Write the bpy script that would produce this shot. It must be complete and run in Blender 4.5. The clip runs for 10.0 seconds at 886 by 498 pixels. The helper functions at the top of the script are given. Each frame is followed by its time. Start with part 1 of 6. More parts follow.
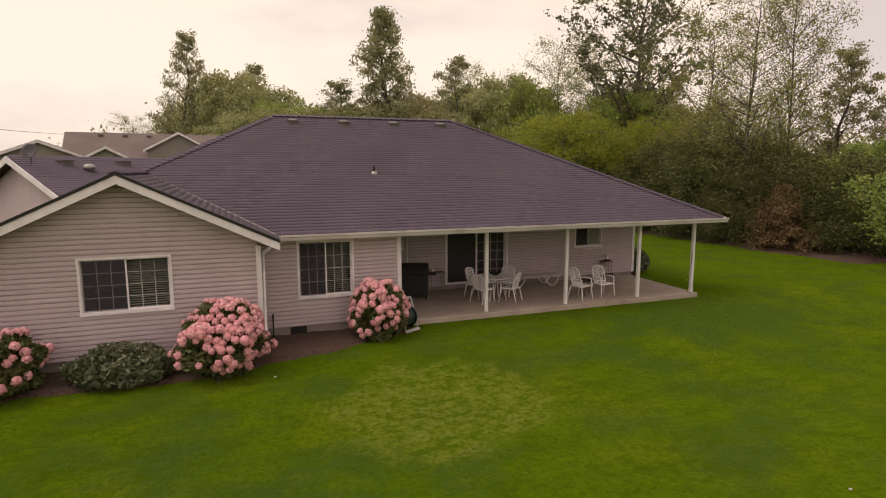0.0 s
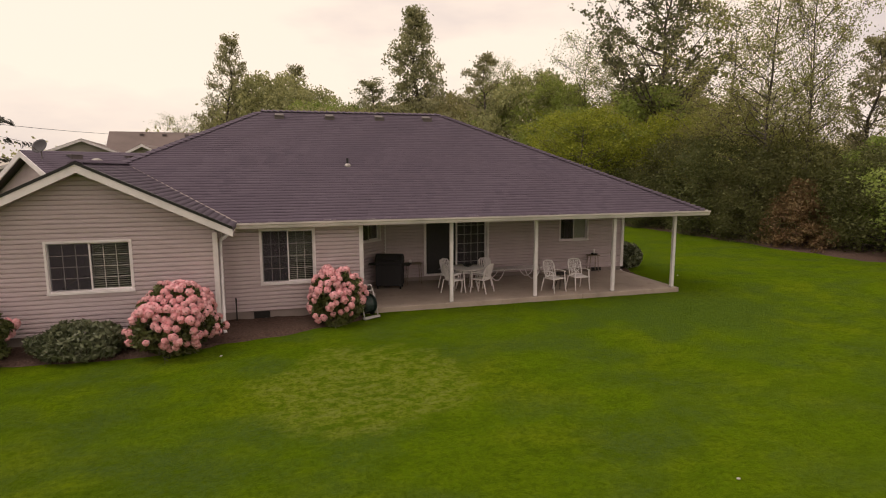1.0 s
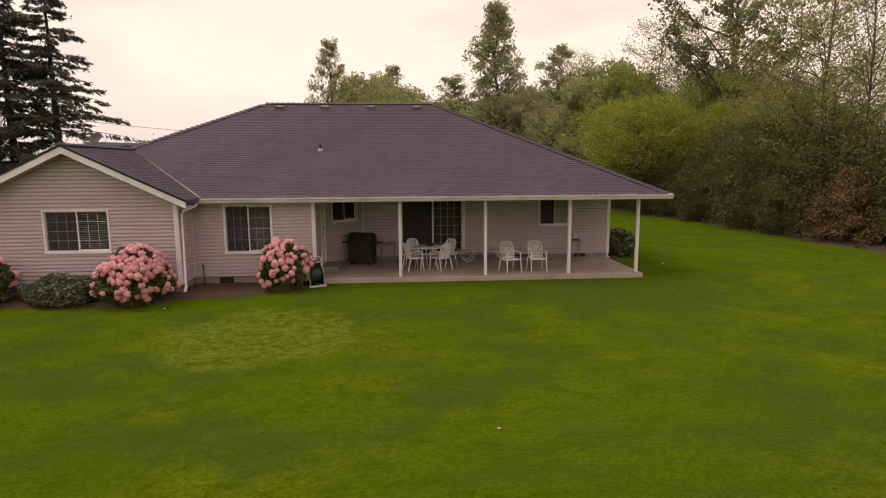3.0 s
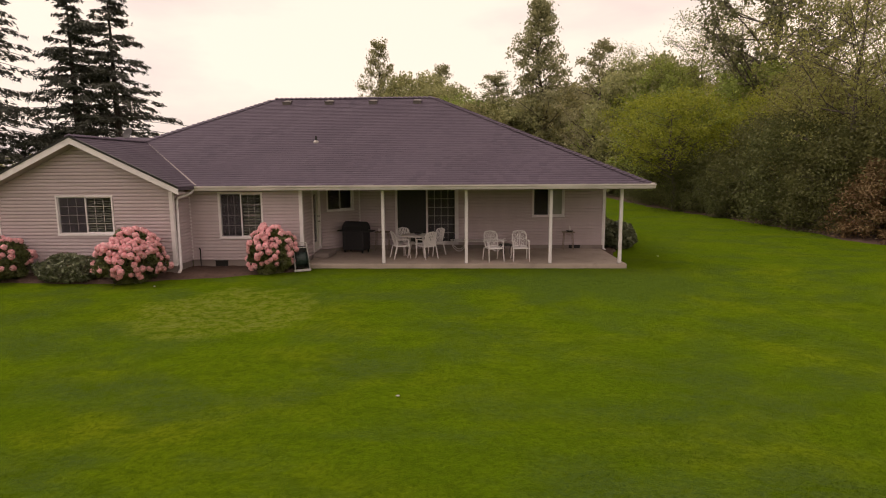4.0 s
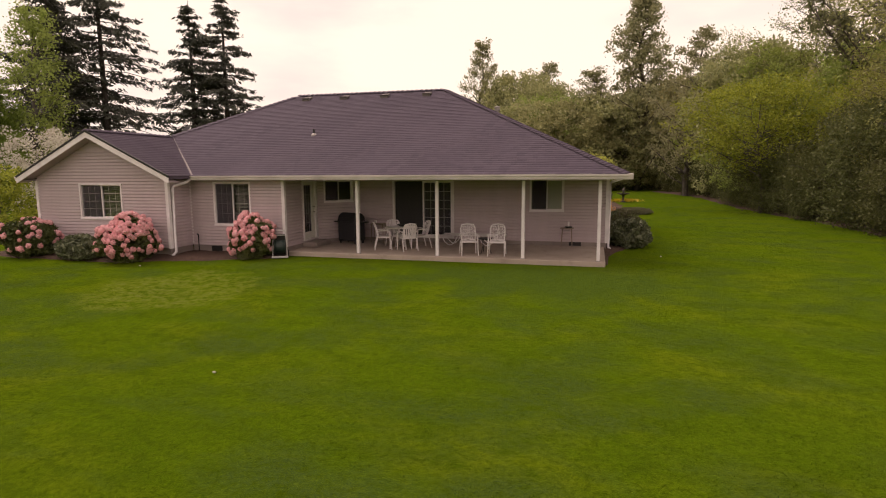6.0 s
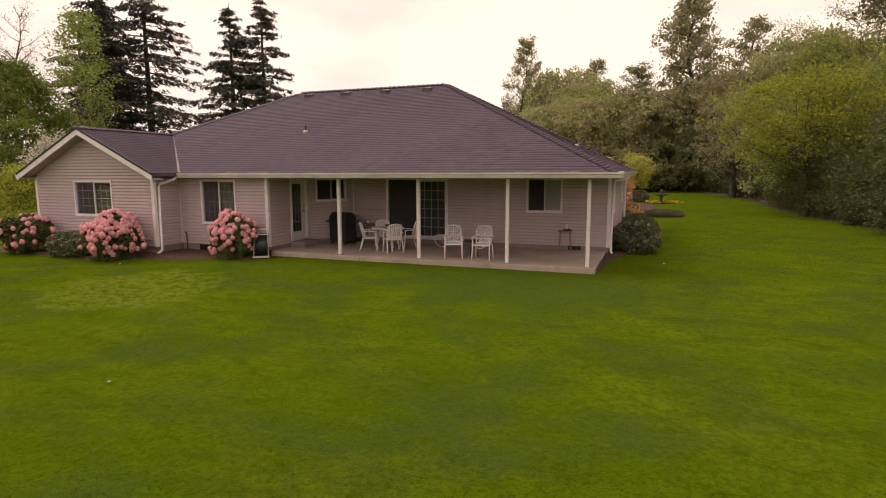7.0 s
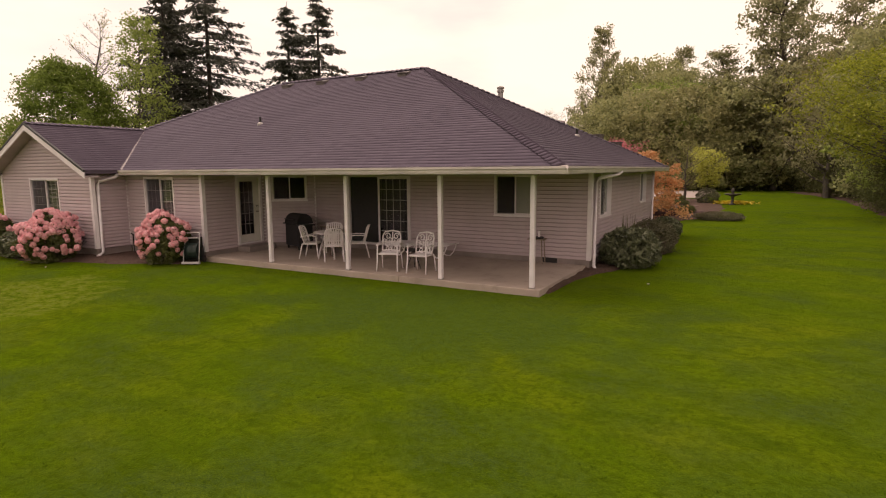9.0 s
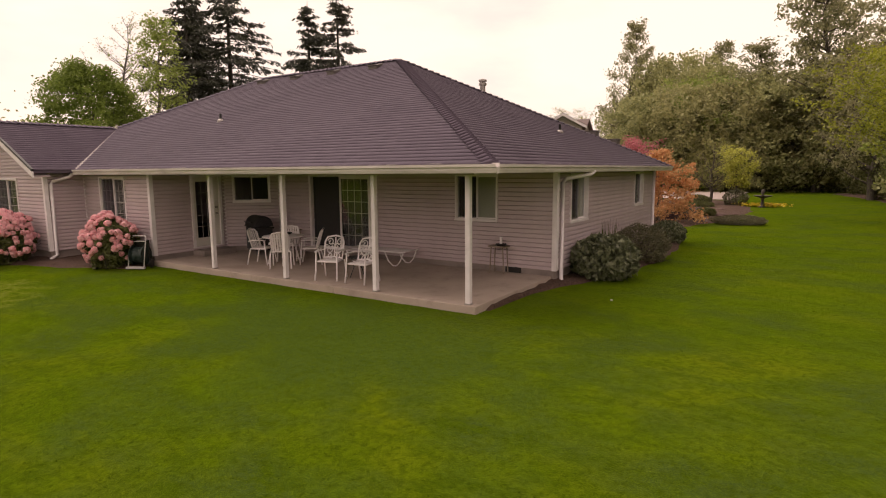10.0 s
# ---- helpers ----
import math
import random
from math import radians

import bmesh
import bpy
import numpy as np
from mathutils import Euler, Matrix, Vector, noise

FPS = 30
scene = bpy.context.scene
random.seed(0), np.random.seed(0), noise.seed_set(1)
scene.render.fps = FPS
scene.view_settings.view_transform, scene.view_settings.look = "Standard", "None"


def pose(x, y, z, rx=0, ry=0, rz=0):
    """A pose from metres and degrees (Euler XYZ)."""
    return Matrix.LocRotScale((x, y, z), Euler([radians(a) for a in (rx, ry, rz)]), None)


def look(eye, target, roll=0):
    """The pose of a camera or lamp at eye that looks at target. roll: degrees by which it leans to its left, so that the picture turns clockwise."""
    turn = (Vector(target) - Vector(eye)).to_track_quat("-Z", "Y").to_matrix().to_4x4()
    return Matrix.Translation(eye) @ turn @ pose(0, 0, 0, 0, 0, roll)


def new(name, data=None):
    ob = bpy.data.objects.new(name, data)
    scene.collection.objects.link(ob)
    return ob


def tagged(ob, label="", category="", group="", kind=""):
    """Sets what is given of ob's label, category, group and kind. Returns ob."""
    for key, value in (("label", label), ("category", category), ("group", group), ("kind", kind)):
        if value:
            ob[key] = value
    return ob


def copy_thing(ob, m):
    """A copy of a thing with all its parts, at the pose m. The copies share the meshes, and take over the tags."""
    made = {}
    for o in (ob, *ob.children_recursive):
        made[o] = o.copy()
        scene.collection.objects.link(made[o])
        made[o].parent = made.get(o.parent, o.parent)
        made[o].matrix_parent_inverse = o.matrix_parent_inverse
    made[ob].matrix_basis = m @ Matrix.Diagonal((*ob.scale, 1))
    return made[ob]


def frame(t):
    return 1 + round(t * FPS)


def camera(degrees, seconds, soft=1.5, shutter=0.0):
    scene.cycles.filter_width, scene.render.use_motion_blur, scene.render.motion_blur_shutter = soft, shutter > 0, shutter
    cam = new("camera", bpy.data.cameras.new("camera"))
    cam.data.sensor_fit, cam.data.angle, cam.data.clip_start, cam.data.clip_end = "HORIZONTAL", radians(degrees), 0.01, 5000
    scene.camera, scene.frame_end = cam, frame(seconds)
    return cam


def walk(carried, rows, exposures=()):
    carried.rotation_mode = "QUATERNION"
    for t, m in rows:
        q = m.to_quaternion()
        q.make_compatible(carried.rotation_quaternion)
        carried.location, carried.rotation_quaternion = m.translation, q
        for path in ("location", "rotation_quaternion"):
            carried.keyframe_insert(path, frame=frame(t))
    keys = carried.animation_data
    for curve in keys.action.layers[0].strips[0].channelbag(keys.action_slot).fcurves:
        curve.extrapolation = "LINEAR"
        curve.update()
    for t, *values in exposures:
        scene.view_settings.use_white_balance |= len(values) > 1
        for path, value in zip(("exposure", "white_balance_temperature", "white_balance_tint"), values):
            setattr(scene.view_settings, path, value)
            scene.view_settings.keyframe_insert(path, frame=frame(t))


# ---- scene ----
cam = camera(75.9, 10.0, soft=1.1)
PATH = [
    (0, (-13.85, -14.135, 4.115), (-13.161, -12.278, 3.838), -0.1),
    (0.5, (-12.806, -14.65, 4.022), (-12.194, -12.767, 3.743), -0.2),
    (1, (-11.75, -15.119, 3.901), (-11.221, -13.211, 3.621), -0.2),
    (1.5, (-10.665, -15.634, 3.781), (-10.227, -13.702, 3.502), -0.2),
    (2, (-9.517, -16.114, 3.682), (-9.17, -14.165, 3.4), -0.2),
    (2.5, (-8.329, -16.562, 3.568), (-8.09, -14.596, 3.284), -0.3),
    (4, (-4.79, -17.448, 3.097), (-4.864, -15.469, 2.814), -0.4),
    (4.5, (-3.531, -17.548, 2.97), (-3.719, -15.576, 2.691), -0.4),
    (5, (-2.306, -17.404, 2.874), (-2.606, -15.446, 2.598), -0.4),
    (5.5, (-1.152, -17.005, 2.774), (-1.562, -15.067, 2.5), -0.4),
    (7, (1.518, -14.882, 2.636), (0.833, -13.023, 2.365), -0.2),
    (7.5, (2.241, -13.92, 2.591), (1.477, -12.092, 2.319), -0.2),
    (8, (2.878, -12.885, 2.565), (2.037, -11.092, 2.291), -0.3),
    (8.5, (3.408, -11.895, 2.536), (2.506, -10.132, 2.262), -0.3),
    (9, (3.994, -10.72, 2.54), (3.022, -8.994, 2.265), -0.4),
    (9.5, (4.534, -9.56, 2.532), (3.503, -7.868, 2.258), -0.4),
    (10, (5.049, -8.447, 2.501), (3.961, -6.792, 2.228), -0.4),
]
walk(cam, [(t, look(eye, target, roll)) for t, eye, target, roll in PATH], exposures=((0.0, 0.16, 6500, 9), (5.0, 0.30, 6650, 14), (10.0, 0.42, 6850, 16)))

# ---- light: bright overcast sky, soft low sun ----
world = bpy.data.worlds.new("overcast_sky")
scene.world = world
world.use_nodes = True
wn, wl = world.node_tree.nodes, world.node_tree.links
wn.clear()
SUN_ELEV, SUN_AZ = 58.0, -92.0
sky = wn.new("ShaderNodeTexSky")
sky.sky_type = "NISHITA"
sky.sun_disc = False
sky.sun_elevation, sky.sun_rotation = radians(SUN_ELEV), radians(SUN_AZ)
sky_bg = wn.new("ShaderNodeBackground")
sky_bg.inputs[1].default_value = 0.10
wl.new(sky.outputs[0], sky_bg.inputs[0])
w_co = wn.new("ShaderNodeTexCoord")
w_map = wn.new("ShaderNodeMapping")
w_map.inputs["Scale"].default_value = (1.0, 1.0, 3.2)
w_noise = wn.new("ShaderNodeTexNoise")
w_noise.inputs["Scale"].default_value = 1.7
w_noise.inputs["Detail"].default_value = 6.0
w_noise.inputs["Roughness"].default_value = 0.52
w_ramp = wn.new("ShaderNodeValToRGB")
w_ramp.color_ramp.elements[0].position, w_ramp.color_ramp.elements[0].color = 0.38, (0.72, 0.60, 0.56, 1)
w_ramp.color_ramp.elements[1].position, w_ramp.color_ramp.elements[1].color = 0.60, (1.05, 0.86, 0.705, 1)
cloud_bg = wn.new("ShaderNodeBackground")
cloud_bg.inputs[1].default_value = 1.0
w_mix = wn.new("ShaderNodeMixShader")
w_mix.inputs[0].default_value = 0.92
w_out = wn.new("ShaderNodeOutputWorld")
wl.new(w_co.outputs["Generated"], w_map.inputs[0])
wl.new(w_map.outputs[0], w_noise.inputs[0])
wl.new(w_noise.outputs[0], w_ramp.inputs[0])
wl.new(w_ramp.outputs[0], cloud_bg.inputs[0])
wl.new(sky_bg.outputs[0], w_mix.inputs[1])
wl.new(cloud_bg.outputs[0], w_mix.inputs[2])
wl.new(w_mix.outputs[0], w_out.inputs[0])

sun_data = bpy.data.lights.new("sun", "SUN")
sun_data.energy, sun_data.angle, sun_data.color = 1.5, radians(38), (1.0, 0.88, 0.78)
sun = new("sun", sun_data)
sun_dir = Vector((math.sin(radians(SUN_AZ)) * math.cos(radians(SUN_ELEV)), math.cos(radians(SUN_AZ)) * math.cos(radians(SUN_ELEV)), math.sin(radians(SUN_ELEV))))
sun.matrix_world = look(sun_dir * 100, (0, 0, 0))


# ---- materials ----
class Nodes:
    """A small builder of node materials."""

    def __init__(self, name):
        self.mat = bpy.data.materials.new(name)
        self.mat.use_nodes = True
        self.t = self.mat.node_tree
        self.bsdf = self.t.nodes["Principled BSDF"]
        self.out = self.t.nodes["Material Output"]
        self.co = self.t.nodes.new("ShaderNodeTexCoord").outputs["Object"]

    def node(self, kind, **inputs):
        n = self.t.nodes.new(kind)
        for k, v in inputs.items():
            self.put(n.inputs[k.replace("_", " ")], v)
        return n

    def put(self, socket, v):
        if isinstance(v, bpy.types.NodeSocket):
            self.t.links.new(v, socket)
        else:
            socket.default_value = v

    def noise(self, scale, detail=4.0, rough=0.55, stretch=(1, 1, 1)):
        m = self.node("ShaderNodeMapping", Vector=self.co, Scale=stretch)
        return self.node("ShaderNodeTexNoise", Vector=m.outputs[0], Scale=scale, Detail=detail, Roughness=rough).outputs[0]

    def ramp(self, fac, stops):
        n = self.node("ShaderNodeValToRGB", Fac=fac)
        e = n.color_ramp.elements
        while len(e) < len(stops):
            e.new(0.5)
        for el, (p, c) in zip(e, stops):
            el.position, el.color = p, (*c, 1)
        return n.outputs[0]

    def mix(self, fac, a, b, blend="MIX"):
        n = self.t.nodes.new("ShaderNodeMix")
        n.data_type, n.blend_type = "RGBA", blend
        self.put(n.inputs[0], fac)
        self.put(n.inputs[6], (*a, 1) if isinstance(a, tuple) else a)
        self.put(n.inputs[7], (*b, 1) if isinstance(b, tuple) else b)
        return n.outputs[2]

    def math(self, op, a, b=0.5):
        n = self.t.nodes.new("ShaderNodeMath")
        n.operation = op
        self.put(n.inputs[0], a)
        self.put(n.inputs[1], b)
        return n.outputs[0]

    def island(self):
        return self.t.nodes.new("ShaderNodeNewGeometry").outputs["Random Per Island"]

    def rand(self):
        return self.t.nodes.new("ShaderNodeObjectInfo").outputs["Random"]

    def done(self, colour, rough=0.7, bump=None, strength=0.3, dist=0.01, metal=0.0, spec=0.5):
        b = self.bsdf
        self.put(b.inputs["Base Color"], (*colour, 1) if isinstance(colour, tuple) else colour)
        self.put(b.inputs["Roughness"], rough)
        self.put(b.inputs["Metallic"], metal)
        self.put(b.inputs["Specular IOR Level"], spec)
        if bump is not None:
            n = self.node("ShaderNodeBump", Strength=strength, Distance=dist, Height=bump)
            self.t.links.new(n.outputs[0], b.inputs["Normal"])
        return self.mat


def painted(name, colour, rough=0.55, dirt=0.12, scale=3.0):
    n = Nodes(name)
    big = n.noise(scale, 5)
    fine = n.noise(60.0, 3)
    c2 = tuple(v * (1 - dirt * 2) for v in colour)
    c = n.mix(n.ramp(big, [(0.35, (0, 0, 0)), (0.75, (1, 1, 1))]), colour, c2)
    return n.done(c, rough, fine, 0.15, 0.003)


def siding_material():
    n = Nodes("vinyl_siding")
    streak = n.noise(2.0, 6, 0.6, (1, 1, 0.25))
    grain = n.noise(45.0, 3, 0.6, (0.3, 0.3, 4))
    c = n.mix(n.ramp(streak, [(0.3, (0, 0, 0)), (0.75, (1, 1, 1))]), (0.559, 0.460, 0.490), (0.485, 0.396, 0.424))
    c = n.mix(n.math("MULTIPLY", n.rand(), 0.22), c, (0.441, 0.358, 0.367))
    return n.done(c, 0.5, grain, 0.2, 0.003)


def shingle_material():
    n = Nodes("asphalt_shingle")
    isl = n.ramp(n.island(), [(0.0, (0.068, 0.051, 0.076)), (0.5, (0.082, 0.062, 0.090)), (1.0, (0.097, 0.075, 0.105))])
    big = n.noise(0.5, 5)
    c = n.mix(n.ramp(big, [(0.3, (0, 0, 0)), (0.7, (1, 1, 1))]), isl, n.mix(0.55, isl, (0.108, 0.082, 0.113)))
    grit = n.noise(220.0, 2, 0.7)
    c = n.mix(n.ramp(grit, [(0.4, (0, 0, 0)), (0.8, (0.5, 0.5, 0.5))]), c, (0.122, 0.097, 0.124))
    return n.done(c, 0.82, grit, 0.5, 0.004, spec=0.45)


def concrete_material(name, a, b):
    n = Nodes(name)
    big = n.noise(0.9, 6, 0.6)
    stain = n.noise(3.5, 5, 0.65)
    fine = n.noise(90.0, 3)
    c = n.mix(n.ramp(big, [(0.35, (0, 0, 0)), (0.65, (1, 1, 1))]), a, b)
    c = n.mix(n.ramp(stain, [(0.55, (0, 0, 0)), (0.75, (0.5, 0.5, 0.5))]), c, tuple(v * 0.6 for v in b))
    return n.done(c, 0.85, fine, 0.4, 0.004)


def leaf_material(name, stops, rough=0.55, through_light=0.45, vary=0.20):
    """Leaves: hue by leaf and by plant, with light passing through the blade."""
    n = Nodes(name)
    c = n.ramp(n.island(), stops)
    dark = tuple(v * 0.45 for v in stops[0][1])
    c = n.mix(n.math("MULTIPLY", n.rand(), vary), c, dark)
    other = n.math("FRACT", n.math("MULTIPLY", n.rand(), 7.31))
    mid = stops[len(stops) // 2][1]
    c = n.mix(n.math("MULTIPLY", other, vary * 2.0), c, (mid[0] * 1.35, mid[1] * 1.0, mid[2] * 1.1))
    clump = n.noise(0.8, 3)
    c = n.mix(n.ramp(clump, [(0.4, (0, 0, 0)), (0.65, (0.55, 0.55, 0.55))]), c, stops[-1][1])
    n.done(c, rough, spec=0.3)
    tr = n.node("ShaderNodeBsdfTranslucent", Color=c)
    mx = n.node("ShaderNodeMixShader")
    mx.inputs[0].default_value = through_light
    n.t.links.new(n.bsdf.outputs[0], mx.inputs[1])
    n.t.links.new(tr.outputs[0], mx.inputs[2])
    n.t.links.new(mx.outputs[0], n.out.inputs[0])
    return n.mat


def bark_material(name, a, b):
    n = Nodes(name)
    g = n.noise(9.0, 6, 0.65, (1, 1, 0.2))
    return n.done(n.ramp(g, [(0.3, a), (0.7, b)]), 0.9, g, 0.8, 0.03)


def lawn_material():
    n = Nodes("lawn_grass")
    big = n.noise(0.15, 4, 0.55)
    mid = n.noise(0.42, 5, 0.58, (0.8, 1.3, 1))
    dark = n.noise(0.62, 5, 0.6, (0.8, 1.15, 1))
    mott = n.noise(2.2, 7, 0.72, (0.8, 1.2, 1))
    fine = n.noise(12.0, 6, 0.7)
    blade = n.noise(70.0, 3, 0.7)
    c = n.ramp(big, [(0.30, (0.0385, 0.0774, 0.0018)), (0.50, (0.0550, 0.0994, 0.0018)), (0.70, (0.0723, 0.1074, 0.0024))])
    c = n.mix(n.ramp(mid, [(0.50, (0, 0, 0)), (0.74, (0.6, 0.6, 0.6))]), c, (0.1250, 0.1416, 0.0059))
    c = n.mix(n.ramp(dark, [(0.46, (0, 0, 0)), (0.64, (0.85, 0.85, 0.85))]), c, (0.0294, 0.0559, 0.0150))
    c = n.mix(n.ramp(mott, [(0.36, (0.95, 0.95, 0.95)), (0.50, (0, 0, 0))]), c, (0.0322, 0.0634, 0.0018))
    c = n.mix(n.ramp(mott, [(0.55, (0, 0, 0)), (0.72, (0.4, 0.4, 0.4))]), c, (0.1083, 0.1450, 0.0044))
    # soft shade off the corner of the patio, painted into the grass colour
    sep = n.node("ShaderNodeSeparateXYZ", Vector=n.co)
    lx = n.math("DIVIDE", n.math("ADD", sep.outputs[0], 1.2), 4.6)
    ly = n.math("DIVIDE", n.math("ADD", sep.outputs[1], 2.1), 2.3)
    slab_shade = n.math("SQRT", n.math("ADD", n.math("MULTIPLY", lx, lx), n.math("MULTIPLY", ly, ly)))
    slab_shade = n.math("ADD", slab_shade, n.math("MULTIPLY", n.math("SUBTRACT", n.noise(0.7, 5, 0.6), 0.5), 2.4))
    c = n.mix(n.ramp(slab_shade, [(0.45, (0.80, 0.80, 0.80)), (1.0, (0, 0, 0))]), c, (0.0268, 0.0559, 0.0140))
    # the thin, dry round of grass on the lawn
    dx = n.math("DIVIDE", n.math("ADD", sep.outputs[0], 10.35), 2.3)
    dy = n.math("DIVIDE", n.math("ADD", sep.outputs[1], 4.65), 2.1)
    d = n.math("SQRT", n.math("ADD", n.math("MULTIPLY", dx, dx), n.math("MULTIPLY", dy, dy)))
    d = n.math("ADD", d, n.math("MULTIPLY", n.math("SUBTRACT", n.noise(1.3, 5, 0.6), 0.5), 0.9))
    ring = n.ramp(d, [(0.76, (1, 1, 1)), (1.0, (0, 0, 0))])
    tuft = n.ramp(n.noise(4.6, 6, 0.7, (0.75, 1.2, 1)), [(0.38, (0.1518, 0.1696, 0.0350)), (0.50, (0.1161, 0.1427, 0.0150)), (0.60, (0.0446, 0.0828, 0.0036))])
    c = n.mix(n.math("MULTIPLY", ring, 0.80), c, tuft)
    c = n.mix(n.ramp(fine, [(0.36, (0.72, 0.72, 0.72)), (0.56, (0, 0, 0))]), c, (0.0240, 0.0456, 0.0010))
    c = n.mix(n.ramp(blade, [(0.48, (0, 0, 0)), (0.75, (0.5, 0.5, 0.5))]), c, (0.1294, 0.1889, 0.0059))
    h = n.math("ADD", n.math("MULTIPLY", fine, 1.0), n.math("MULTIPLY", blade, 0.5))
    n.bsdf.inputs["Sheen Weight"].default_value = 0.16
    n.bsdf.inputs["Sheen Roughness"].default_value = 0.5
    n.bsdf.inputs["Sheen Tint"].default_value = (0.55, 0.70, 0.06, 1)
    return n.done(c, 0.95, h, 0.8, 0.035, spec=0.0)


def mulch_material():
    n = Nodes("bark_mulch")
    g = n.noise(18.0, 6, 0.7)
    b = n.noise(1.2, 4)
    c = n.ramp(g, [(0.35, (0.051, 0.032, 0.025)), (0.6, (0.123, 0.077, 0.061)), (0.8, (0.217, 0.145, 0.116))])
    c = n.mix(n.ramp(b, [(0.4, (0, 0, 0)), (0.7, (0.5, 0.5, 0.5))]), c, (0.087, 0.058, 0.043))
    return n.done(c, 0.95, g, 1.0, 0.05, spec=0.2)


def glass_material(name, tint=(1, 1, 1)):
    n = Nodes(name)
    fr = n.node("ShaderNodeFresnel", IOR=1.5)
    tr = n.node("ShaderNodeBsdfTransparent", Color=(*tint, 1))
    gl = n.node("ShaderNodeBsdfGlossy", Color=(1, 1, 1, 1), Roughness=0.02)
    mx = n.node("ShaderNodeMixShader")
    f = n.math("ADD", n.math("MULTIPLY", fr.outputs[0], 0.18), 0.0)
    n.t.links.new(f, mx.inputs[0])
    n.t.links.new(tr.outputs[0], mx.inputs[1])
    n.t.links.new(gl.outputs[0], mx.inputs[2])
    n.t.links.new(mx.outputs[0], n.out.inputs[0])
    return n.mat


def plain(name, colour, rough=0.5, metal=0.0, vary=0.15):
    n = Nodes(name)
    g = n.noise(12.0, 4)
    c = n.mix(n.ramp(g, [(0.35, (0, 0, 0)), (0.7, (1, 1, 1))]), colour, tuple(v * (1 - vary) for v in colour))
    return n.done(c, rough, n.noise(80.0, 2), 0.1, 0.002, metal)


M_SIDING = siding_material()
M_SHINGLE = shingle_material()
M_TRIM = painted("white_trim", (0.82, 0.765, 0.785), 0.5, 0.10)
M_GUTTER = painted("gutter_paint", (0.74, 0.67, 0.66), 0.4, 0.14, 1.5)
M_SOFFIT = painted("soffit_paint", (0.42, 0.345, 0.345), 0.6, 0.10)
M_FOUND = concrete_material("foundation_concrete", (0.32, 0.265, 0.25), (0.235, 0.195, 0.18))
M_PATIO = concrete_material("patio_concrete", (0.43, 0.352, 0.300), (0.345, 0.280, 0.238))
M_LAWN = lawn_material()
M_MULCH = mulch_material()
M_GLASS = glass_material("window_glass", (0.84, 0.86, 0.88))
M_DARK = plain("dark_interior", (0.05, 0.045, 0.042), 0.8)
M_ROOM = plain("room_paint", (0.30, 0.25, 0.265), 0.8)
M_VENT = plain("vent_metal", (0.13, 0.11, 0.105), 0.6)
M_BLACK = plain("black_metal", (0.018, 0.017, 0.017), 0.45, 0.2)
M_BAR = plain("glazing_bar_vinyl", (0.42, 0.385, 0.385), 0.5)
M_VALLEY = plain("valley_metal", (0.26, 0.215, 0.21), 0.6)
M_FLASH = plain("galvanised_flashing", (0.36, 0.33, 0.31), 0.45, 0.6)
M_PLASTIC = painted("white_plastic", (0.84, 0.785, 0.80), 0.4, 0.06)
M_BLIND = plain("blind_slat", (0.62, 0.57, 0.47), 0.6)
M_DOOR = painted("white_door_paint", (0.70, 0.67, 0.62), 0.4, 0.05)
def screen_material():
    n = Nodes("insect_screen")
    n.done((0.085, 0.072, 0.090), 0.8)
    tr = n.node("ShaderNodeBsdfTransparent")
    mx = n.node("ShaderNodeMixShader")
    mx.inputs[0].default_value = 0.28
    n.t.links.new(tr.outputs[0], mx.inputs[1])
    n.t.links.new(n.bsdf.outputs[0], mx.inputs[2])
    n.t.links.new(mx.outputs[0], n.out.inputs[0])
    return n.mat


M_MESH = screen_material()
M_SCREEN = plain("dark_screen", (0.030, 0.028, 0.030), 0.7)


# ---- mesh helpers ----
def part(name, bm, material, parent, label="", smooth=False):
    """Links a bmesh as one mesh object under a thing or a part."""
    bmesh.ops.recalc_face_normals(bm, faces=bm.faces)
    me = bpy.data.meshes.new(name)
    bm.to_mesh(me)
    bm.free()
    me.materials.append(material)
    if smooth:
        me.polygons.foreach_set("use_smooth", [True] * len(me.polygons))
    ob = new(name, me)
    if parent is not None:
        ob.parent = parent
    if label:
        ob["label"] = label
    return ob


def thing(name, m=None, label="", category="", group="", kind=""):
    ob = new(name)
    ob.empty_display_size = 0.1
    if m is not None:
        ob.matrix_world = m
    return tagged(ob, label, category, group, kind)


def raw(name, verts, faces_quads, material, parent=None, smooth=False):
    """A mesh from arrays: verts (n, 3), quads (m, 4)."""
    v = np.asarray(verts, np.float32)
    f = np.asarray(faces_quads, np.int32)
    k = f.shape[1]
    me = bpy.data.meshes.new(name)
    me.vertices.add(len(v))
    me.vertices.foreach_set("co", v.ravel())
    me.loops.add(f.size)
    me.loops.foreach_set("vertex_index", f.ravel())
    me.polygons.add(len(f))
    me.polygons.foreach_set("loop_start", np.arange(0, f.size, k, dtype=np.int32))
    me.polygons.foreach_set("loop_total", np.full(len(f), k, np.int32))
    if smooth:
        me.polygons.foreach_set("use_smooth", np.ones(len(f), bool))
    me.update(calc_edges=True)
    me.materials.append(material)
    ob = new(name, me)
    if parent is not None:
        ob.parent = parent
    return ob


UNIT = Matrix.Identity(4)


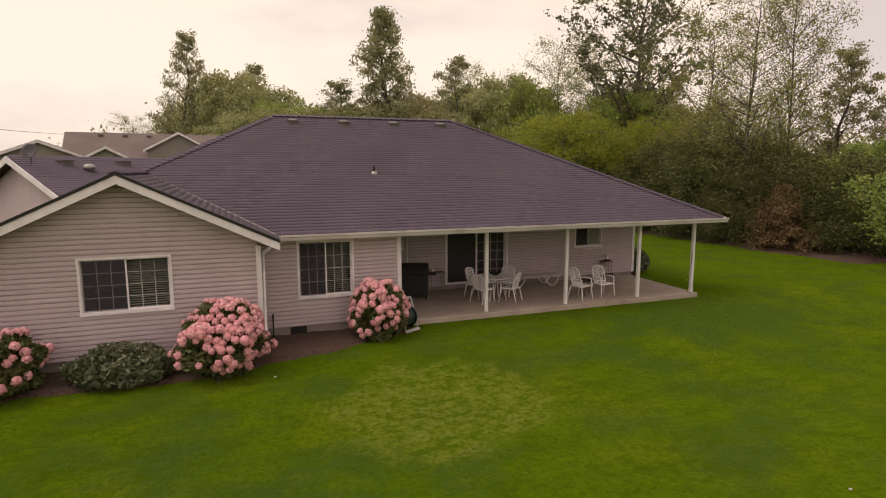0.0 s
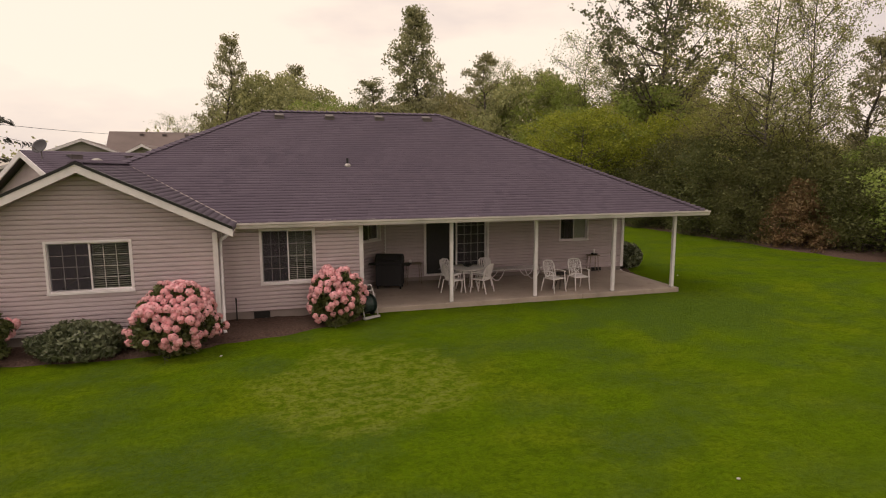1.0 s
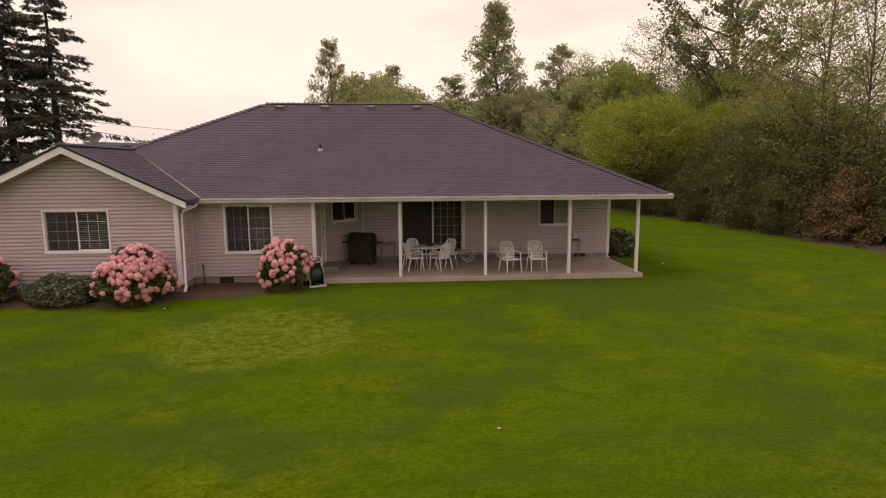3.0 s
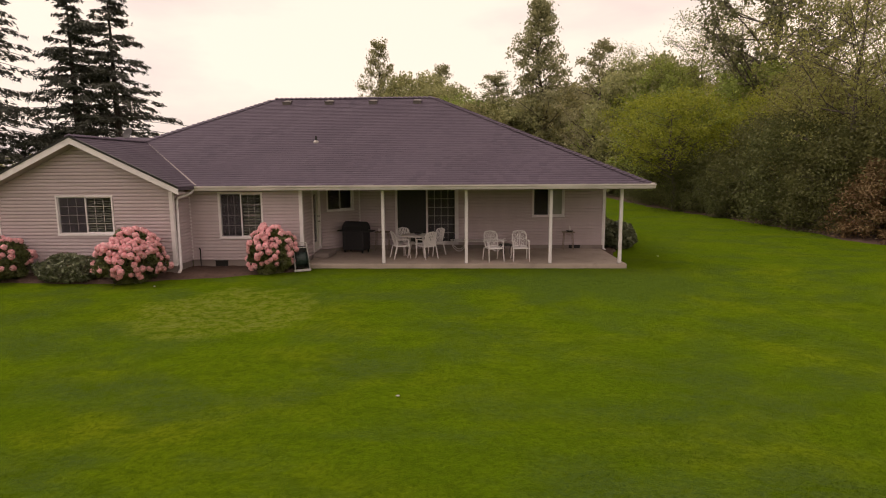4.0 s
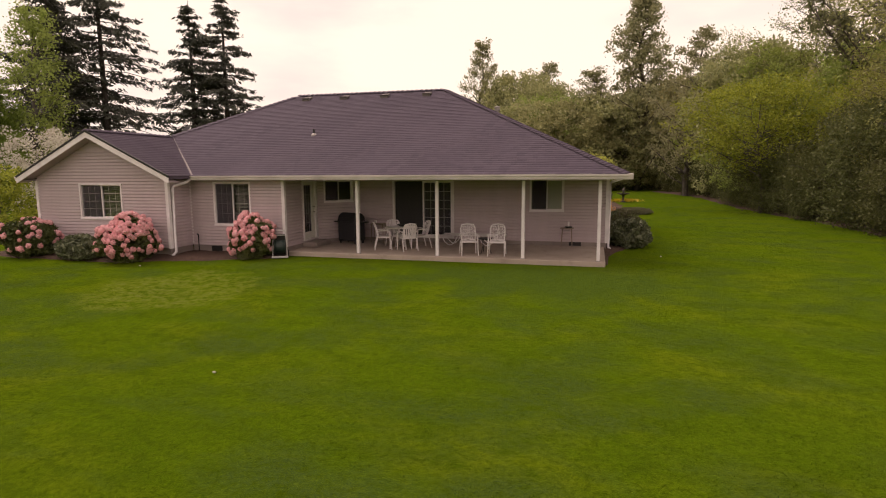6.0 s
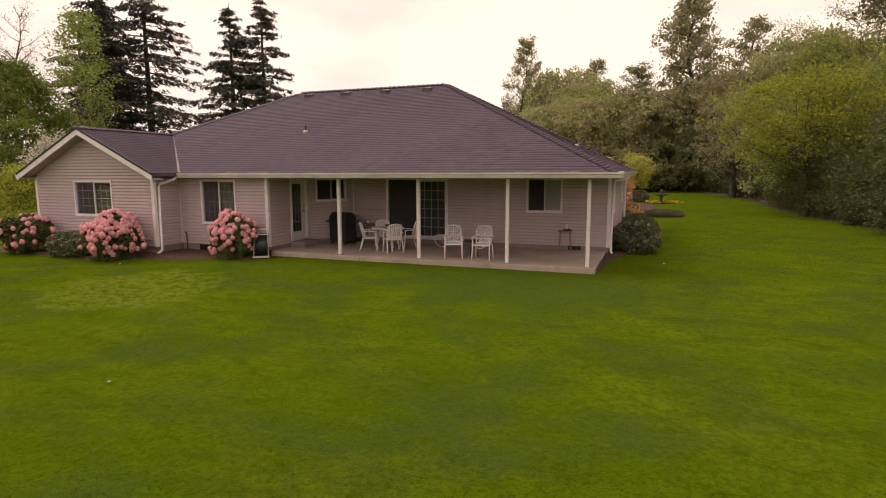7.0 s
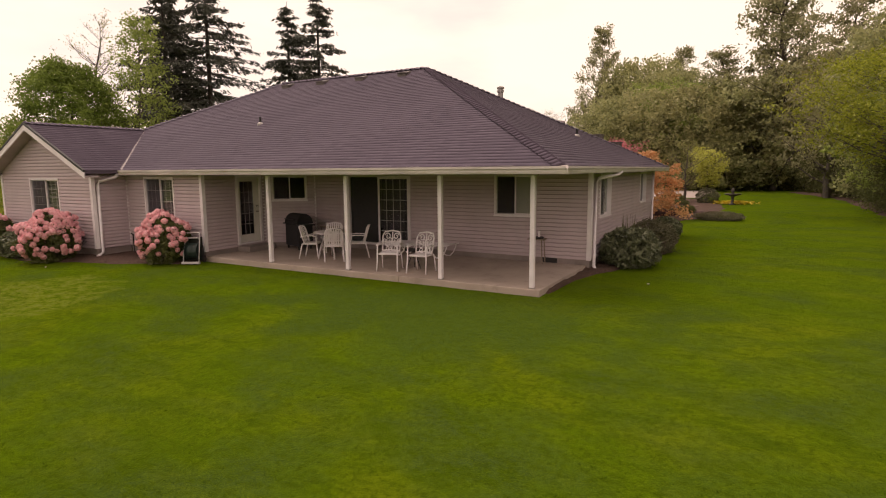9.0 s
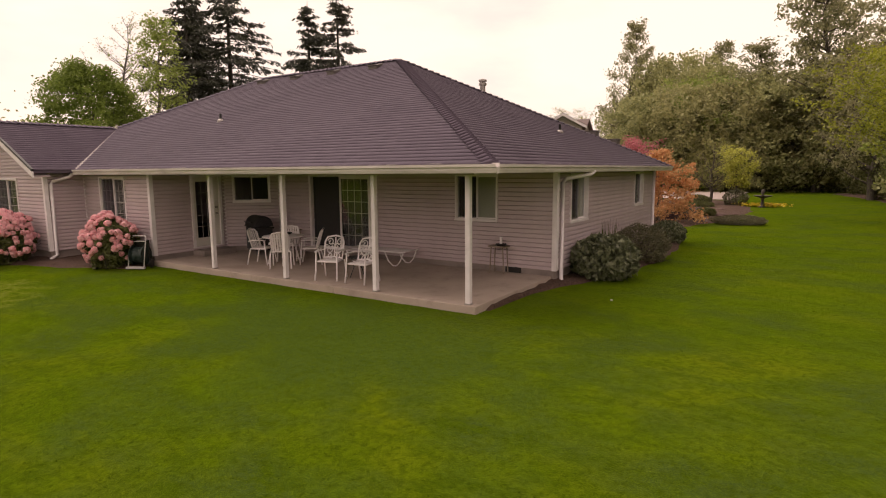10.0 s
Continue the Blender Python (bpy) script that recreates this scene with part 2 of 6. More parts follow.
def hexa(bm, pts, m=UNIT):
    """A solid from eight corners: four below, four above, in the same turn."""
    v = [bm.verts.new(m @ Vector(p)) for p in pts]
    for q in ((0, 3, 2, 1), (4, 5, 6, 7), (0, 1, 5, 4), (1, 2, 6, 5), (2, 3, 7, 6), (3, 0, 4, 7)):
        bm.faces.new([v[i] for i in q])


def box(bm, x0, x1, y0, y1, z0, z1, m=UNIT):
    hexa(bm, [(x0, y0, z0), (x1, y0, z0), (x1, y1, z0), (x0, y1, z0), (x0, y0, z1), (x1, y0, z1), (x1, y1, z1), (x0, y1, z1)], m)


def bevel_box(bm, x0, x1, y0, y1, z0, z1, r, m=UNIT):
    b2 = bmesh.new()
    box(b2, x0, x1, y0, y1, z0, z1)
    bmesh.ops.bevel(b2, geom=b2.edges[:], offset=r, segments=2, profile=0.5, affect="EDGES")
    me = bpy.data.meshes.new("tmp")
    b2.to_mesh(me)
    b2.free()
    n0 = len(bm.verts)
    bm.from_mesh(me)
    bpy.data.meshes.remove(me)
    bm.verts.ensure_lookup_table()
    for v in bm.verts[n0:]:
        v.co = m @ v.co


def tube(bm, pts, r, n=6, m=UNIT, r1=None):
    """A pipe along the points, with closed ends."""
    pts = [Vector(p) for p in pts]
    rings = []
    for i, p in enumerate(pts):
        d = (pts[min(i + 1, len(pts) - 1)] - pts[max(i - 1, 0)]).normalized()
        side = d.cross(Vector((0, 0, 1)))
        if side.length < 0.05:
            side = d.cross(Vector((1, 0, 0)))
        side.normalize()
        up = side.cross(d)
        rr = r if r1 is None else r + (r1 - r) * i / (len(pts) - 1)
        rings.append([bm.verts.new(m @ (p + rr * (math.cos(2 * math.pi * k / n) * side + math.sin(2 * math.pi * k / n) * up))) for k in range(n)])
    for a, b in zip(rings, rings[1:]):
        for k in range(n):
            bm.faces.new((a[k], a[(k + 1) % n], b[(k + 1) % n], b[k]))
    bm.faces.new(rings[0][::-1])
    bm.faces.new(rings[-1])


def lathe(bm, profile, n=16, m=UNIT):
    """A turned solid from (radius, height) pairs."""
    rings = [[bm.verts.new(m @ Vector((r * math.cos(2 * math.pi * k / n), r * math.sin(2 * math.pi * k / n), z))) for k in range(n)] for r, z in profile]
    for a, b in zip(rings, rings[1:]):
        for k in range(n):
            bm.faces.new((a[k], a[(k + 1) % n], b[(k + 1) % n], b[k]))
    bm.faces.new(rings[0][::-1])
    bm.faces.new(rings[-1])


def swept(bm, profile, a, b, m=UNIT):
    """A straight moulding from a to b; the profile is (outward, up)."""
    a, b = Vector(a), Vector(b)
    u = (b - a).normalized()
    out = Vector((u.y, -u.x, 0)).normalized()
    ra = [bm.verts.new(m @ (a + out * o + Vector((0, 0, h)))) for o, h in profile]
    rb = [bm.verts.new(m @ (b + out * o + Vector((0, 0, h)))) for o, h in profile]
    k = len(profile)
    for i in range(k):
        bm.faces.new((ra[i], ra[(i + 1) % k], rb[(i + 1) % k], rb[i]))
    bm.faces.new(ra[::-1])
    bm.faces.new(rb)


def wall_frame(p0, p1):
    """Pose with x along the wall from p0 to p1, y into it, and its length."""
    d = Vector((p1[0] - p0[0], p1[1] - p0[1], 0))
    return Matrix.Translation((p0[0], p0[1], 0)) @ Matrix.Rotation(math.atan2(d.y, d.x), 4, "Z"), d.length


# ---- ground ----
def smooth(a, b, x):
    t = min(1.0, max(0.0, (x - a) / (b - a)))
    return t * t * (3 - 2 * t)


def ground_z(x, y):
    z = -0.42 * smooth(0.3, 9.5, -y) + 0.22 * smooth(28.0, 54.0, y)
    if -19 < x < 1.5 and -3 < y < 13:
        return z
    far = smooth(0.0, 25.0, math.hypot(x + 9, y - 5) - 14)
    return z + far * 0.10 * noise.noise(Vector((x * 0.08, y * 0.08, 0.3)))


def build_ground():
    near_x = [-24 + 0.5 * i for i in range(85)]
    near_y = [-22 + 0.5 * i for i in range(121)]
    far = [2 ** i * 8 for i in range(1, 9)]
    xs = [-24 - f for f in reversed(far)] + near_x + [18 + f for f in far]
    ys = [-22 - f for f in reversed(far)] + near_y + [38 + f for f in far]
    verts = [(x, y, ground_z(x, y) + (0.012 * noise.noise(Vector((x * 1.7, y * 1.7, 0))))) for y in ys for x in xs]
    w = len(xs)
    quads = [(j * w + i, j * w + i + 1, (j + 1) * w + i + 1, (j + 1) * w + i) for j in range(len(ys) - 1) for i in range(w - 1)]
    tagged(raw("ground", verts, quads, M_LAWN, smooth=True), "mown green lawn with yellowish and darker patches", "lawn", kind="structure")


build_ground()


# ---- house ----
E_Z, R_Z = 2.60, 5.90
EX0, EX1, EY0, EY1 = -18.98, 0.707, -0.40, 12.5
RX0, RX1, RY = -12.42, -6.02, 6.05
WX0, WX1 = -18.62, -13.36
WING_Y, WING_PX, WING_PZ = -1.06, -15.95, 4.06
RIGHT_X, BACK_Y, PATIO_Y, RET_X = 0.27, 12.05, 3.34, -9.84
house = thing("house", label="single-storey house with taupe lap siding and dark hipped shingle roof", category="house")
COURSE = 0.1035


def siding_wall(name, p0, p1, z0, z1, openings=(), gable=None, inner=0.14, trims=(True, True)):
    """A wall with openings, lap boards on it as pieces, a foundation strip below."""
    m, length = wall_frame(p0, p1)
    bm = bmesh.new()
    xs = sorted({0.0, length, *[v for o in openings for v in o[:2]]})
    for a, b in zip(xs, xs[1:]):
        cuts = sorted((o[2], o[3]) for o in openings if o[0] < (a + b) / 2 < o[1])
        lo = z0
        for c, d in cuts:
            if c > lo:
                box(bm, a, b, 0.0, inner, lo, c, m)
            lo = d
        if z1 > lo:
            box(bm, a, b, 0.0, inner, lo, z1, m)
    if gable:
        half, peak = length / 2, gable
        v = [bm.verts.new(m @ Vector(p)) for p in ((0, 0, z1), (length, 0, z1), (half, 0, peak), (0, inner, z1), (length, inner, z1), (half, inner, peak))]
        for q in ((0, 1, 2), (5, 4, 3), (0, 2, 5, 3), (1, 4, 5, 2), (0, 3, 4, 1)):
            bm.faces.new([v[i] for i in q])
    wall = part(name, bm, M_SIDING, house)
    top = gable if gable else z1
    i = 0
    while z0 + i * COURSE < top - 0.02:
        a, b = z0 + i * COURSE, min(z0 + (i + 1) * COURSE, top)
        mid = (a + b) / 2
        cut = lambda z: max(0.0, (z - z1) / (gable - z1) * length / 2) if gable else 0.0
        l0, l1 = cut(mid), length - cut(mid)
        spans = [(l0, l1)]
        for o in openings:
            if o[2] < mid < o[3]:
                spans = [s for q in spans for s in ((q[0], min(q[1], o[0])), (max(q[0], o[1]), q[1])) if s[1] - s[0] > 0.02]
        for s0, s1 in spans:
            if s1 - s0 < 0.03:
                continue
            bm = bmesh.new()
            e = b - a
            prof = [(0.001, a), (0.044, a), (0.040, a + 0.62 * e), (0.006, a + 0.80 * e), (0.004, b + 0.004), (0.001, b + 0.004)]
            ring = [[bm.verts.new(m @ Vector((s + k * (cut(z) - cut(mid)), -o, z))) for o, z in prof] for s, k in ((s0, 1), (s1, -1))]
            for k in range(6):
                bm.faces.new((ring[0][k], ring[0][(k + 1) % 6], ring[1][(k + 1) % 6], ring[1][k]))
            bm.faces.new(ring[0][::-1])
            bm.faces.new(ring[1])
            part("siding_board", bm, M_SIDING, wall)
        i += 1
    bm = bmesh.new()
    box(bm, 0.0, length, 0.015, inner, -0.6, z0 - 0.002, m)
    part("foundation", bm, M_FOUND, house, "grey concrete foundation strip")
    return wall, m, length


def corner_trim(x, y, ux, uy, z0=0.27, z1=2.46, w=0.05):
    """An L-shaped white corner board; ux, uy point outward from the corner."""
    bm = bmesh.new()
    box(bm, min(x + ux * 0.058, x - ux * w), max(x + ux * 0.058, x - ux * w), min(y, y + uy * 0.058), max(y, y + uy * 0.058), z0, z1)
    box(bm, min(x, x + ux * 0.058), max(x, x + ux * 0.058), min(y - 0.0005 * uy, y - uy * w), max(y - 0.0005 * uy, y - uy * w), z0, z1)
    part("corner_board", bm, M_TRIM, house, "white corner board")


def window(m, x0, x1, z0, z1, grid=(3, 4), blind=False, label="white vinyl sliding window with grid bars"):
    """Casing, two sashes with panes and glazing bars, and a blind where there is one."""
    t = 0.05
    bm = bmesh.new()
    for a, b, c, d in ((x0, x1, z1 - t, z1), (x0, x1, z0, z0 + t), (x0, x0 + t, z0 + t, z1 - t), (x1 - t, x1, z0 + t, z1 - t)):
        box(bm, a, b, -0.056, 0.08, c, d, m)
    box(bm, x0 - 0.01, x1 + 0.01, -0.070, -0.0565, z0 - 0.012, z0 + 0.03, m)
    win = part("window", bm, M_TRIM, house, label)
    mid = (x0 + x1) / 2
    for k, (a, b) in enumerate(((x0 + t, mid + 0.02), (mid - 0.02, x1 - t))):
        y = 0.012 + 0.03 * k
        s = 0.034
        bm = bmesh.new()
        zz0, zz1 = z0 + t, z1 - t
        for p in ((a, b, zz0, zz0 + s), (a, b, zz1 - s, zz1), (a, a + s, zz0 + s, zz1 - s), (b - s, b, zz0 + s, zz1 - s)):
            box(bm, p[0], p[1], y - 0.012, y + 0.016, p[2], p[3], m)
        part("sash", bm, M_TRIM, win)
        bm = bmesh.new()
        box(bm, a + s, b - s, y, y + 0.004, zz0 + s, zz1 - s, m)
        pane = part("pane", bm, M_GLASS, win, "dark reflecting window glass")
        pane.visible_shadow = False
        if k == 0:
            bm = bmesh.new()
            box(bm, a + 0.012, b - 0.03, -0.014, -0.011, zz0 + 0.012, zz1 - 0.012, m)
            part("insect_screen", bm, M_MESH, win, "dark grey insect screen").visible_shadow = False
        if grid:
            nx, nz = grid
            for i in range(1, nx):
                bm = bmesh.new()
                x = a + s + (b - a - 2 * s) * i / nx
                box(bm, x - 0.009, x + 0.009, y - 0.006, y - 0.001, zz0 + s, zz1 - s, m)
                part("glazing_bar", bm, M_BAR, win)
            for i in range(1, nz):
                bm = bmesh.new()
                z = zz0 + s + (zz1 - zz0 - 2 * s) * i / nz
                box(bm, a + s, b - s, y - 0.0115, y - 0.0065, z - 0.009, z + 0.009, m)
                part("glazing_bar", bm, M_BAR, win)
        if blind == "closed" and k == 1:
            bm = bmesh.new()
            z = zz0 + 0.02
            while z < zz1 - 0.04:
                hexa(bm, [(a + 0.02, 0.062, z), (b - 0.02, 0.062, z), (b - 0.02, 0.066, z), (a + 0.02, 0.066, z),
                          (a + 0.02, 0.070, z + 0.05), (b - 0.02, 0.070, z + 0.05), (b - 0.02, 0.074, z + 0.05), (a + 0.02, 0.074, z + 0.05)], m)
                z += 0.046
            part("blind", bm, M_BLIND, win, "closed pale slatted blind")
        elif blind and k == 1:
            bm = bmesh.new()
            z = zz0 + 0.03
            while z < zz1 - 0.02:
                hexa(bm, [(a + 0.02, 0.085, z), (b - 0.02, 0.085, z), (b - 0.02, 0.125, z + 0.014), (a + 0.02, 0.125, z + 0.014),
                          (a + 0.02, 0.085, z + 0.003), (b - 0.02, 0.085, z + 0.003), (b - 0.02, 0.125, z + 0.017), (a + 0.02, 0.125, z + 0.017)], m)
                z += 0.05
            part("blind", bm, M_BLIND, win, "beige slatted window blind")
    return win


Z0, Z1 = 0.28, 2.48
# wing front, facing the lawn, with its gable
_, m_gab, _ = siding_wall("gable_wall", (WX0, WING_Y), (WX1, WING_Y), Z0, 2.57, [(1.79, 3.52, 1.19, 2.37)], gable=3.84)
window(m_gab, 1.79, 3.52, 1.19, 2.37, (3, 4), blind=True, label="white vinyl sliding window with grid bars and half blind")
siding_wall("return_wall", (WX1, WING_Y), (WX1, 0.0), Z0, Z1)
_, m_fr, _ = siding_wall("front_wall", (WX1, 0.0), (RET_X, 0.0), Z0, Z1, [(0.93, 2.33, 0.95, 2.40)])
window(m_fr, 0.93, 2.33, 0.95, 2.40, (3, 4), blind=True)
_, m_ret, _ = siding_wall("porch_side_wall", (RET_X, 0.0), (RET_X, 2.25), Z0, Z1, [(1.13, 2.13, 0.34, 2.44)])
_, m_dia, l_dia = siding_wall("porch_angled_wall", (RET_X, 2.25), (-8.63, PATIO_Y), Z0, Z1, [(0.26, 1.36, 1.60, 2.42)])
window(m_dia, 0.26, 1.36, 1.60, 2.42, None, label="white vinyl sliding window, dark inside")
_, m_pat, _ = siding_wall("porch_back_wall", (-8.63, PATIO_Y), (RIGHT_X, PATIO_Y), Z0, Z1, [(1.32, 3.64, 0.30, 2.43), (6.32, 7.485, 1.31, 2.43)])
window(m_pat, 6.32, 7.485, 1.31, 2.43, None, "closed", "white vinyl sliding window with a closed pale blind")
_, m_rt, _ = siding_wall("right_wall", (RIGHT_X, PATIO_Y), (RIGHT_X, BACK_Y), Z0, Z1, [(0.78, 1.99, 1.28, 2.42), (6.22, 7.28, 1.38, 2.43)])
window(m_rt, 0.78, 1.99, 1.28, 2.42, None, "closed", "white vinyl sliding window with a closed pale blind")
window(m_rt, 6.22, 7.28, 1.38, 2.43, None)
siding_wall("back_wall", (RIGHT_X, BACK_Y), (WX0, BACK_Y), Z0, Z1)
siding_wall("left_wall", (WX0, BACK_Y), (WX0, WING_Y), Z0, Z1)
corner_trim(WX0, WING_Y, -1, -1)
corner_trim(WX1, WING_Y, 1, -1)
corner_trim(RET_X, 0.0, 1, -1)
corner_trim(RIGHT_X, PATIO_Y, 1, -1)
corner_trim(RIGHT_X, BACK_Y, 1, 1)
for x, y in ((WX1 + 0.02, -0.02), (RET_X + 0.012, 2.235), (-8.63, PATIO_Y - 0.022)):
    bm = bmesh.new()
    box(bm, x - 0.028, x + 0.028, y - 0.028, y + 0.028, Z0, Z1 - 0.01)
    part("inside_corner_strip", bm, M_TRIM, house)

# rooms behind the windows
bm = bmesh.new()
box(bm, WX0 + 0.2, RIGHT_X - 0.2, 7.5, 7.6, 0.25, 2.5)
part("inner_wall", bm, M_ROOM, house)
bm = bmesh.new()
box(bm, WX0 + 0.15, WX1 - 0.15, WING_Y + 0.16, 0.2, 0.2, 0.3)
box(bm, WX0 + 0.15, RET_X - 0.15, 0.2, 7.5, 0.2, 0.3)
box(bm, RET_X - 0.15, RIGHT_X - 0.15, PATIO_Y + 0.15, 7.5, 0.2, 0.3)
part("inner_floor", bm, M_DARK, house)
for x in (-10.6, -3.2, -4.2):
    bm = bmesh.new()
    box(bm, x - 0.05, x + 0.05, PATIO_Y + 0.16, 7.48, 0.3, 2.5)
    part("inner_wall", bm, M_ROOM, house)
bm = bmesh.new()
box(bm, WX0 + 0.01, WX1 - 0.01, WING_Y + 0.02, 0.0, 2.482, 2.52)
box(bm, WX0 + 0.01, RET_X - 0.01, 0.0, PATIO_Y, 2.482, 2.52)
box(bm, WX0 + 0.01, RIGHT_X - 0.01, PATIO_Y, BACK_Y - 0.01, 2.482, 2.52)
part("inner_ceiling", bm, M_ROOM, house)

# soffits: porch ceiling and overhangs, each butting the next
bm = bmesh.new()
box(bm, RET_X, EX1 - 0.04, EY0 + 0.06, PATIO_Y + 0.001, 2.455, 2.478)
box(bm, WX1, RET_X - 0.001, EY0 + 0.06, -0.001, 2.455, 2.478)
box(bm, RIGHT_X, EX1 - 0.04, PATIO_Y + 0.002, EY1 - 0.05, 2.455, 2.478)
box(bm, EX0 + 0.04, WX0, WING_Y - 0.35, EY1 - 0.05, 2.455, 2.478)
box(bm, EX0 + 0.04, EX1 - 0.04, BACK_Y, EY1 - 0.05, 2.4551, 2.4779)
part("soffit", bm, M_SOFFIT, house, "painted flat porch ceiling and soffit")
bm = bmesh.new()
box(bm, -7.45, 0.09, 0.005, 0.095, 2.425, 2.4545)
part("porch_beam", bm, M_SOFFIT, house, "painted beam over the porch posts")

# roof decks
bm = bmesh.new()
low = [bm.verts.new(p) for p in ((EX0, EY0, E_Z), (EX1, EY0, E_Z), (EX1, EY1, E_Z), (EX0, EY1, E_Z))]
base = [bm.verts.new((v.co.x, v.co.y, E_Z - 0.1)) for v in low]
ra, rb = bm.verts.new((RX0, RY, R_Z)), bm.verts.new((RX1, RY, R_Z))
for f in ((low[0], low[1], rb, ra), (low[1], low[2], rb), (low[2], low[3], ra, rb), (low[3], low[0], ra)):
    bm.faces.new(f)
for i in range(4):
    bm.faces.new((low[i], base[i], base[(i + 1) % 4], low[(i + 1) % 4]))
bm.faces.new(base[::-1])
roof = part("roof", bm, M_SHINGLE, house, "dark purplish-grey asphalt shingle hip roof")
WY0 = WING_Y - 0.42
bm = bmesh.new()
wz = E_Z + 0.0
wv = [bm.verts.new(p) for p in ((EX0, WY0, wz), (-12.92, WY0, wz), (WING_PX, WY0, WING_PZ), (EX0, 2.6, wz), (-12.92, 2.6, wz), (WING_PX, 2.6, WING_PZ))]
wb = [bm.verts.new(v.co - Vector((0, 0, 0.09))) for v in wv]
for q in ((0, 2, 5, 3), (1, 4, 5, 2)):
    bm.faces.new([wv[i] for i in q])
    bm.faces.new([wb[i] for i in reversed(q)])
for a, b in ((0, 2), (2, 1), (1, 4), (4, 5), (5, 3), (3, 0)):
    bm.faces.new((wv[a], wb[a], wb[b], wv[b]))
wing_roof = part("wing_roof", bm, M_SHINGLE, house, "dark shingle gable roof over the wing")
rng = random.Random(5)


def shingles(parent, a, b, top_l, top_r, expo=0.142):
    """Courses of tabs from the eave a-b up to the edge top_l - top_r."""
    a, b, tl, tr = Vector(a), Vector(b), Vector(top_l), Vector(top_r)
    u = (b - a).normalized()
    length = (b - a).length
    rise = (tl - a) - u * (tl - a).dot(u)
    s_all = rise.length
    v = rise / s_all
    nrm = u.cross(v).normalized()
    if nrm.z < 0:
        nrm = -nrm
    dl, dr = (tl - a).dot(u) / s_all, (tr - b).dot(u) / s_all
    rows = int(s_all / expo)
    expo = s_all / rows
    for i in range(rows):
        s0, s1 = i * expo - (0.02 if i == 0 else 0.0), (i + 1) * expo + 0.01
        lo0, lo1 = dl * max(s0, 0), dl * min(s1, s_all)
        hi0, hi1 = length + dr * max(s0, 0), length + dr * min(s1, s_all)
        verts, quads = [], []
        x = min(lo0, lo1) - rng.uniform(0.0, 0.3)
        end = max(hi0, hi1)
        while x < end:
            wtab = rng.choice((0.16, 0.24, 0.31, 0.31))
            c0, c1 = max(x, lo0), min(x + wtab - 0.004, hi0)
            d0, d1 = max(x, lo1), min(x + wtab - 0.004, hi1)
            x += wtab
            if c1 - c0 < 0.01 and d1 - d0 < 0.01:
                continue
            c1, d1 = max(c0, c1), max(d0, d1)
            h = 0.020 + rng.uniform(-0.003, 0.004)
            drop = rng.uniform(-0.004, 0.004)
            k = len(verts)
            for pu, ps, pn in ((c0, s0 + drop, h), (c1, s0 + drop, h), (d1, s1, 0.007), (d0, s1, 0.007), (c0, s0 + drop, 0.001), (c1, s0 + drop, 0.001)):
                verts.append(a + u * pu + v * ps + nrm * pn)
            quads += [(k, k + 1, k + 2, k + 3), (k + 4, k + 5, k + 1, k)]
        if verts:
            raw("shingle_course", verts, quads, M_SHINGLE, parent)


def caps(parent, a, b, step=0.15):
    """Cap shingles bent over a hip or a ridge from a up to b."""
    a, b = Vector(a), Vector(b)
    d = (b - a).normalized()
    side = d.cross(Vector((0, 0, 1))).normalized()
    up = side.cross(d).normalized()
    slope = 0.40
    n = int((b - a).length / step)
    for i in range(n):
        p = a + d * (i * step + rng.uniform(-0.01, 0.01))
        q = p + d * (step + 0.06)
        w = 0.15 + rng.uniform(-0.008, 0.008)
        h0, h1 = 0.070, 0.024
        verts = [p + side * w - up * (w * slope - h0), p + up * h0, p - side * w - up * (w * slope - h0),
                 q + side * w - up * (w * slope - h1), q + up * h1, q - side * w - up * (w * slope - h1)]
        verts += [verts[0] - up * 0.04, verts[1] - up * 0.04, verts[2] - up * 0.04]
        raw("cap_shingle", verts, [(0, 1, 4, 3), (1, 2, 5, 4), (6, 7, 1, 0), (7, 8, 2, 1)], M_SHINGLE, parent)


shingles(roof, (EX0, EY0, E_Z), (EX1, EY0, E_Z), (RX0, RY, R_Z), (RX1, RY, R_Z))
shingles(roof, (EX1, EY0, E_Z), (EX1, EY1, E_Z), (RX1, RY, R_Z), (RX1, RY, R_Z))
shingles(roof, (EX0, EY1, E_Z), (EX0, EY0, E_Z), (RX0, RY, R_Z), (RX0, RY, R_Z))
shingles(wing_roof, (-12.92, WY0, wz), (-12.92, -0.43, wz), (WING_PX, WY0, WING_PZ), (WING_PX, 2.50, WING_PZ))
shingles(wing_roof, (EX0, 2.3, wz), (EX0, WY0, wz), (WING_PX, 2.3, WING_PZ), (WING_PX, WY0, WING_PZ))
caps(roof, (EX1, EY0, E_Z), (RX1, RY, R_Z))
caps(roof, (EX1, EY1, E_Z), (RX1, RY, R_Z), 0.2)
caps(roof, (EX0 + 0.45 * (RX0 - EX0), EY0 + 0.45 * (RY - EY0), E_Z + 0.45 * (R_Z - E_Z)), (RX0, RY, R_Z), 0.2)
caps(roof, (RX0, RY, R_Z), (RX1, RY, R_Z), 0.2)
caps(wing_roof, (WING_PX, WY0, WING_PZ), (WING_PX, 2.45, WING_PZ), 0.2)
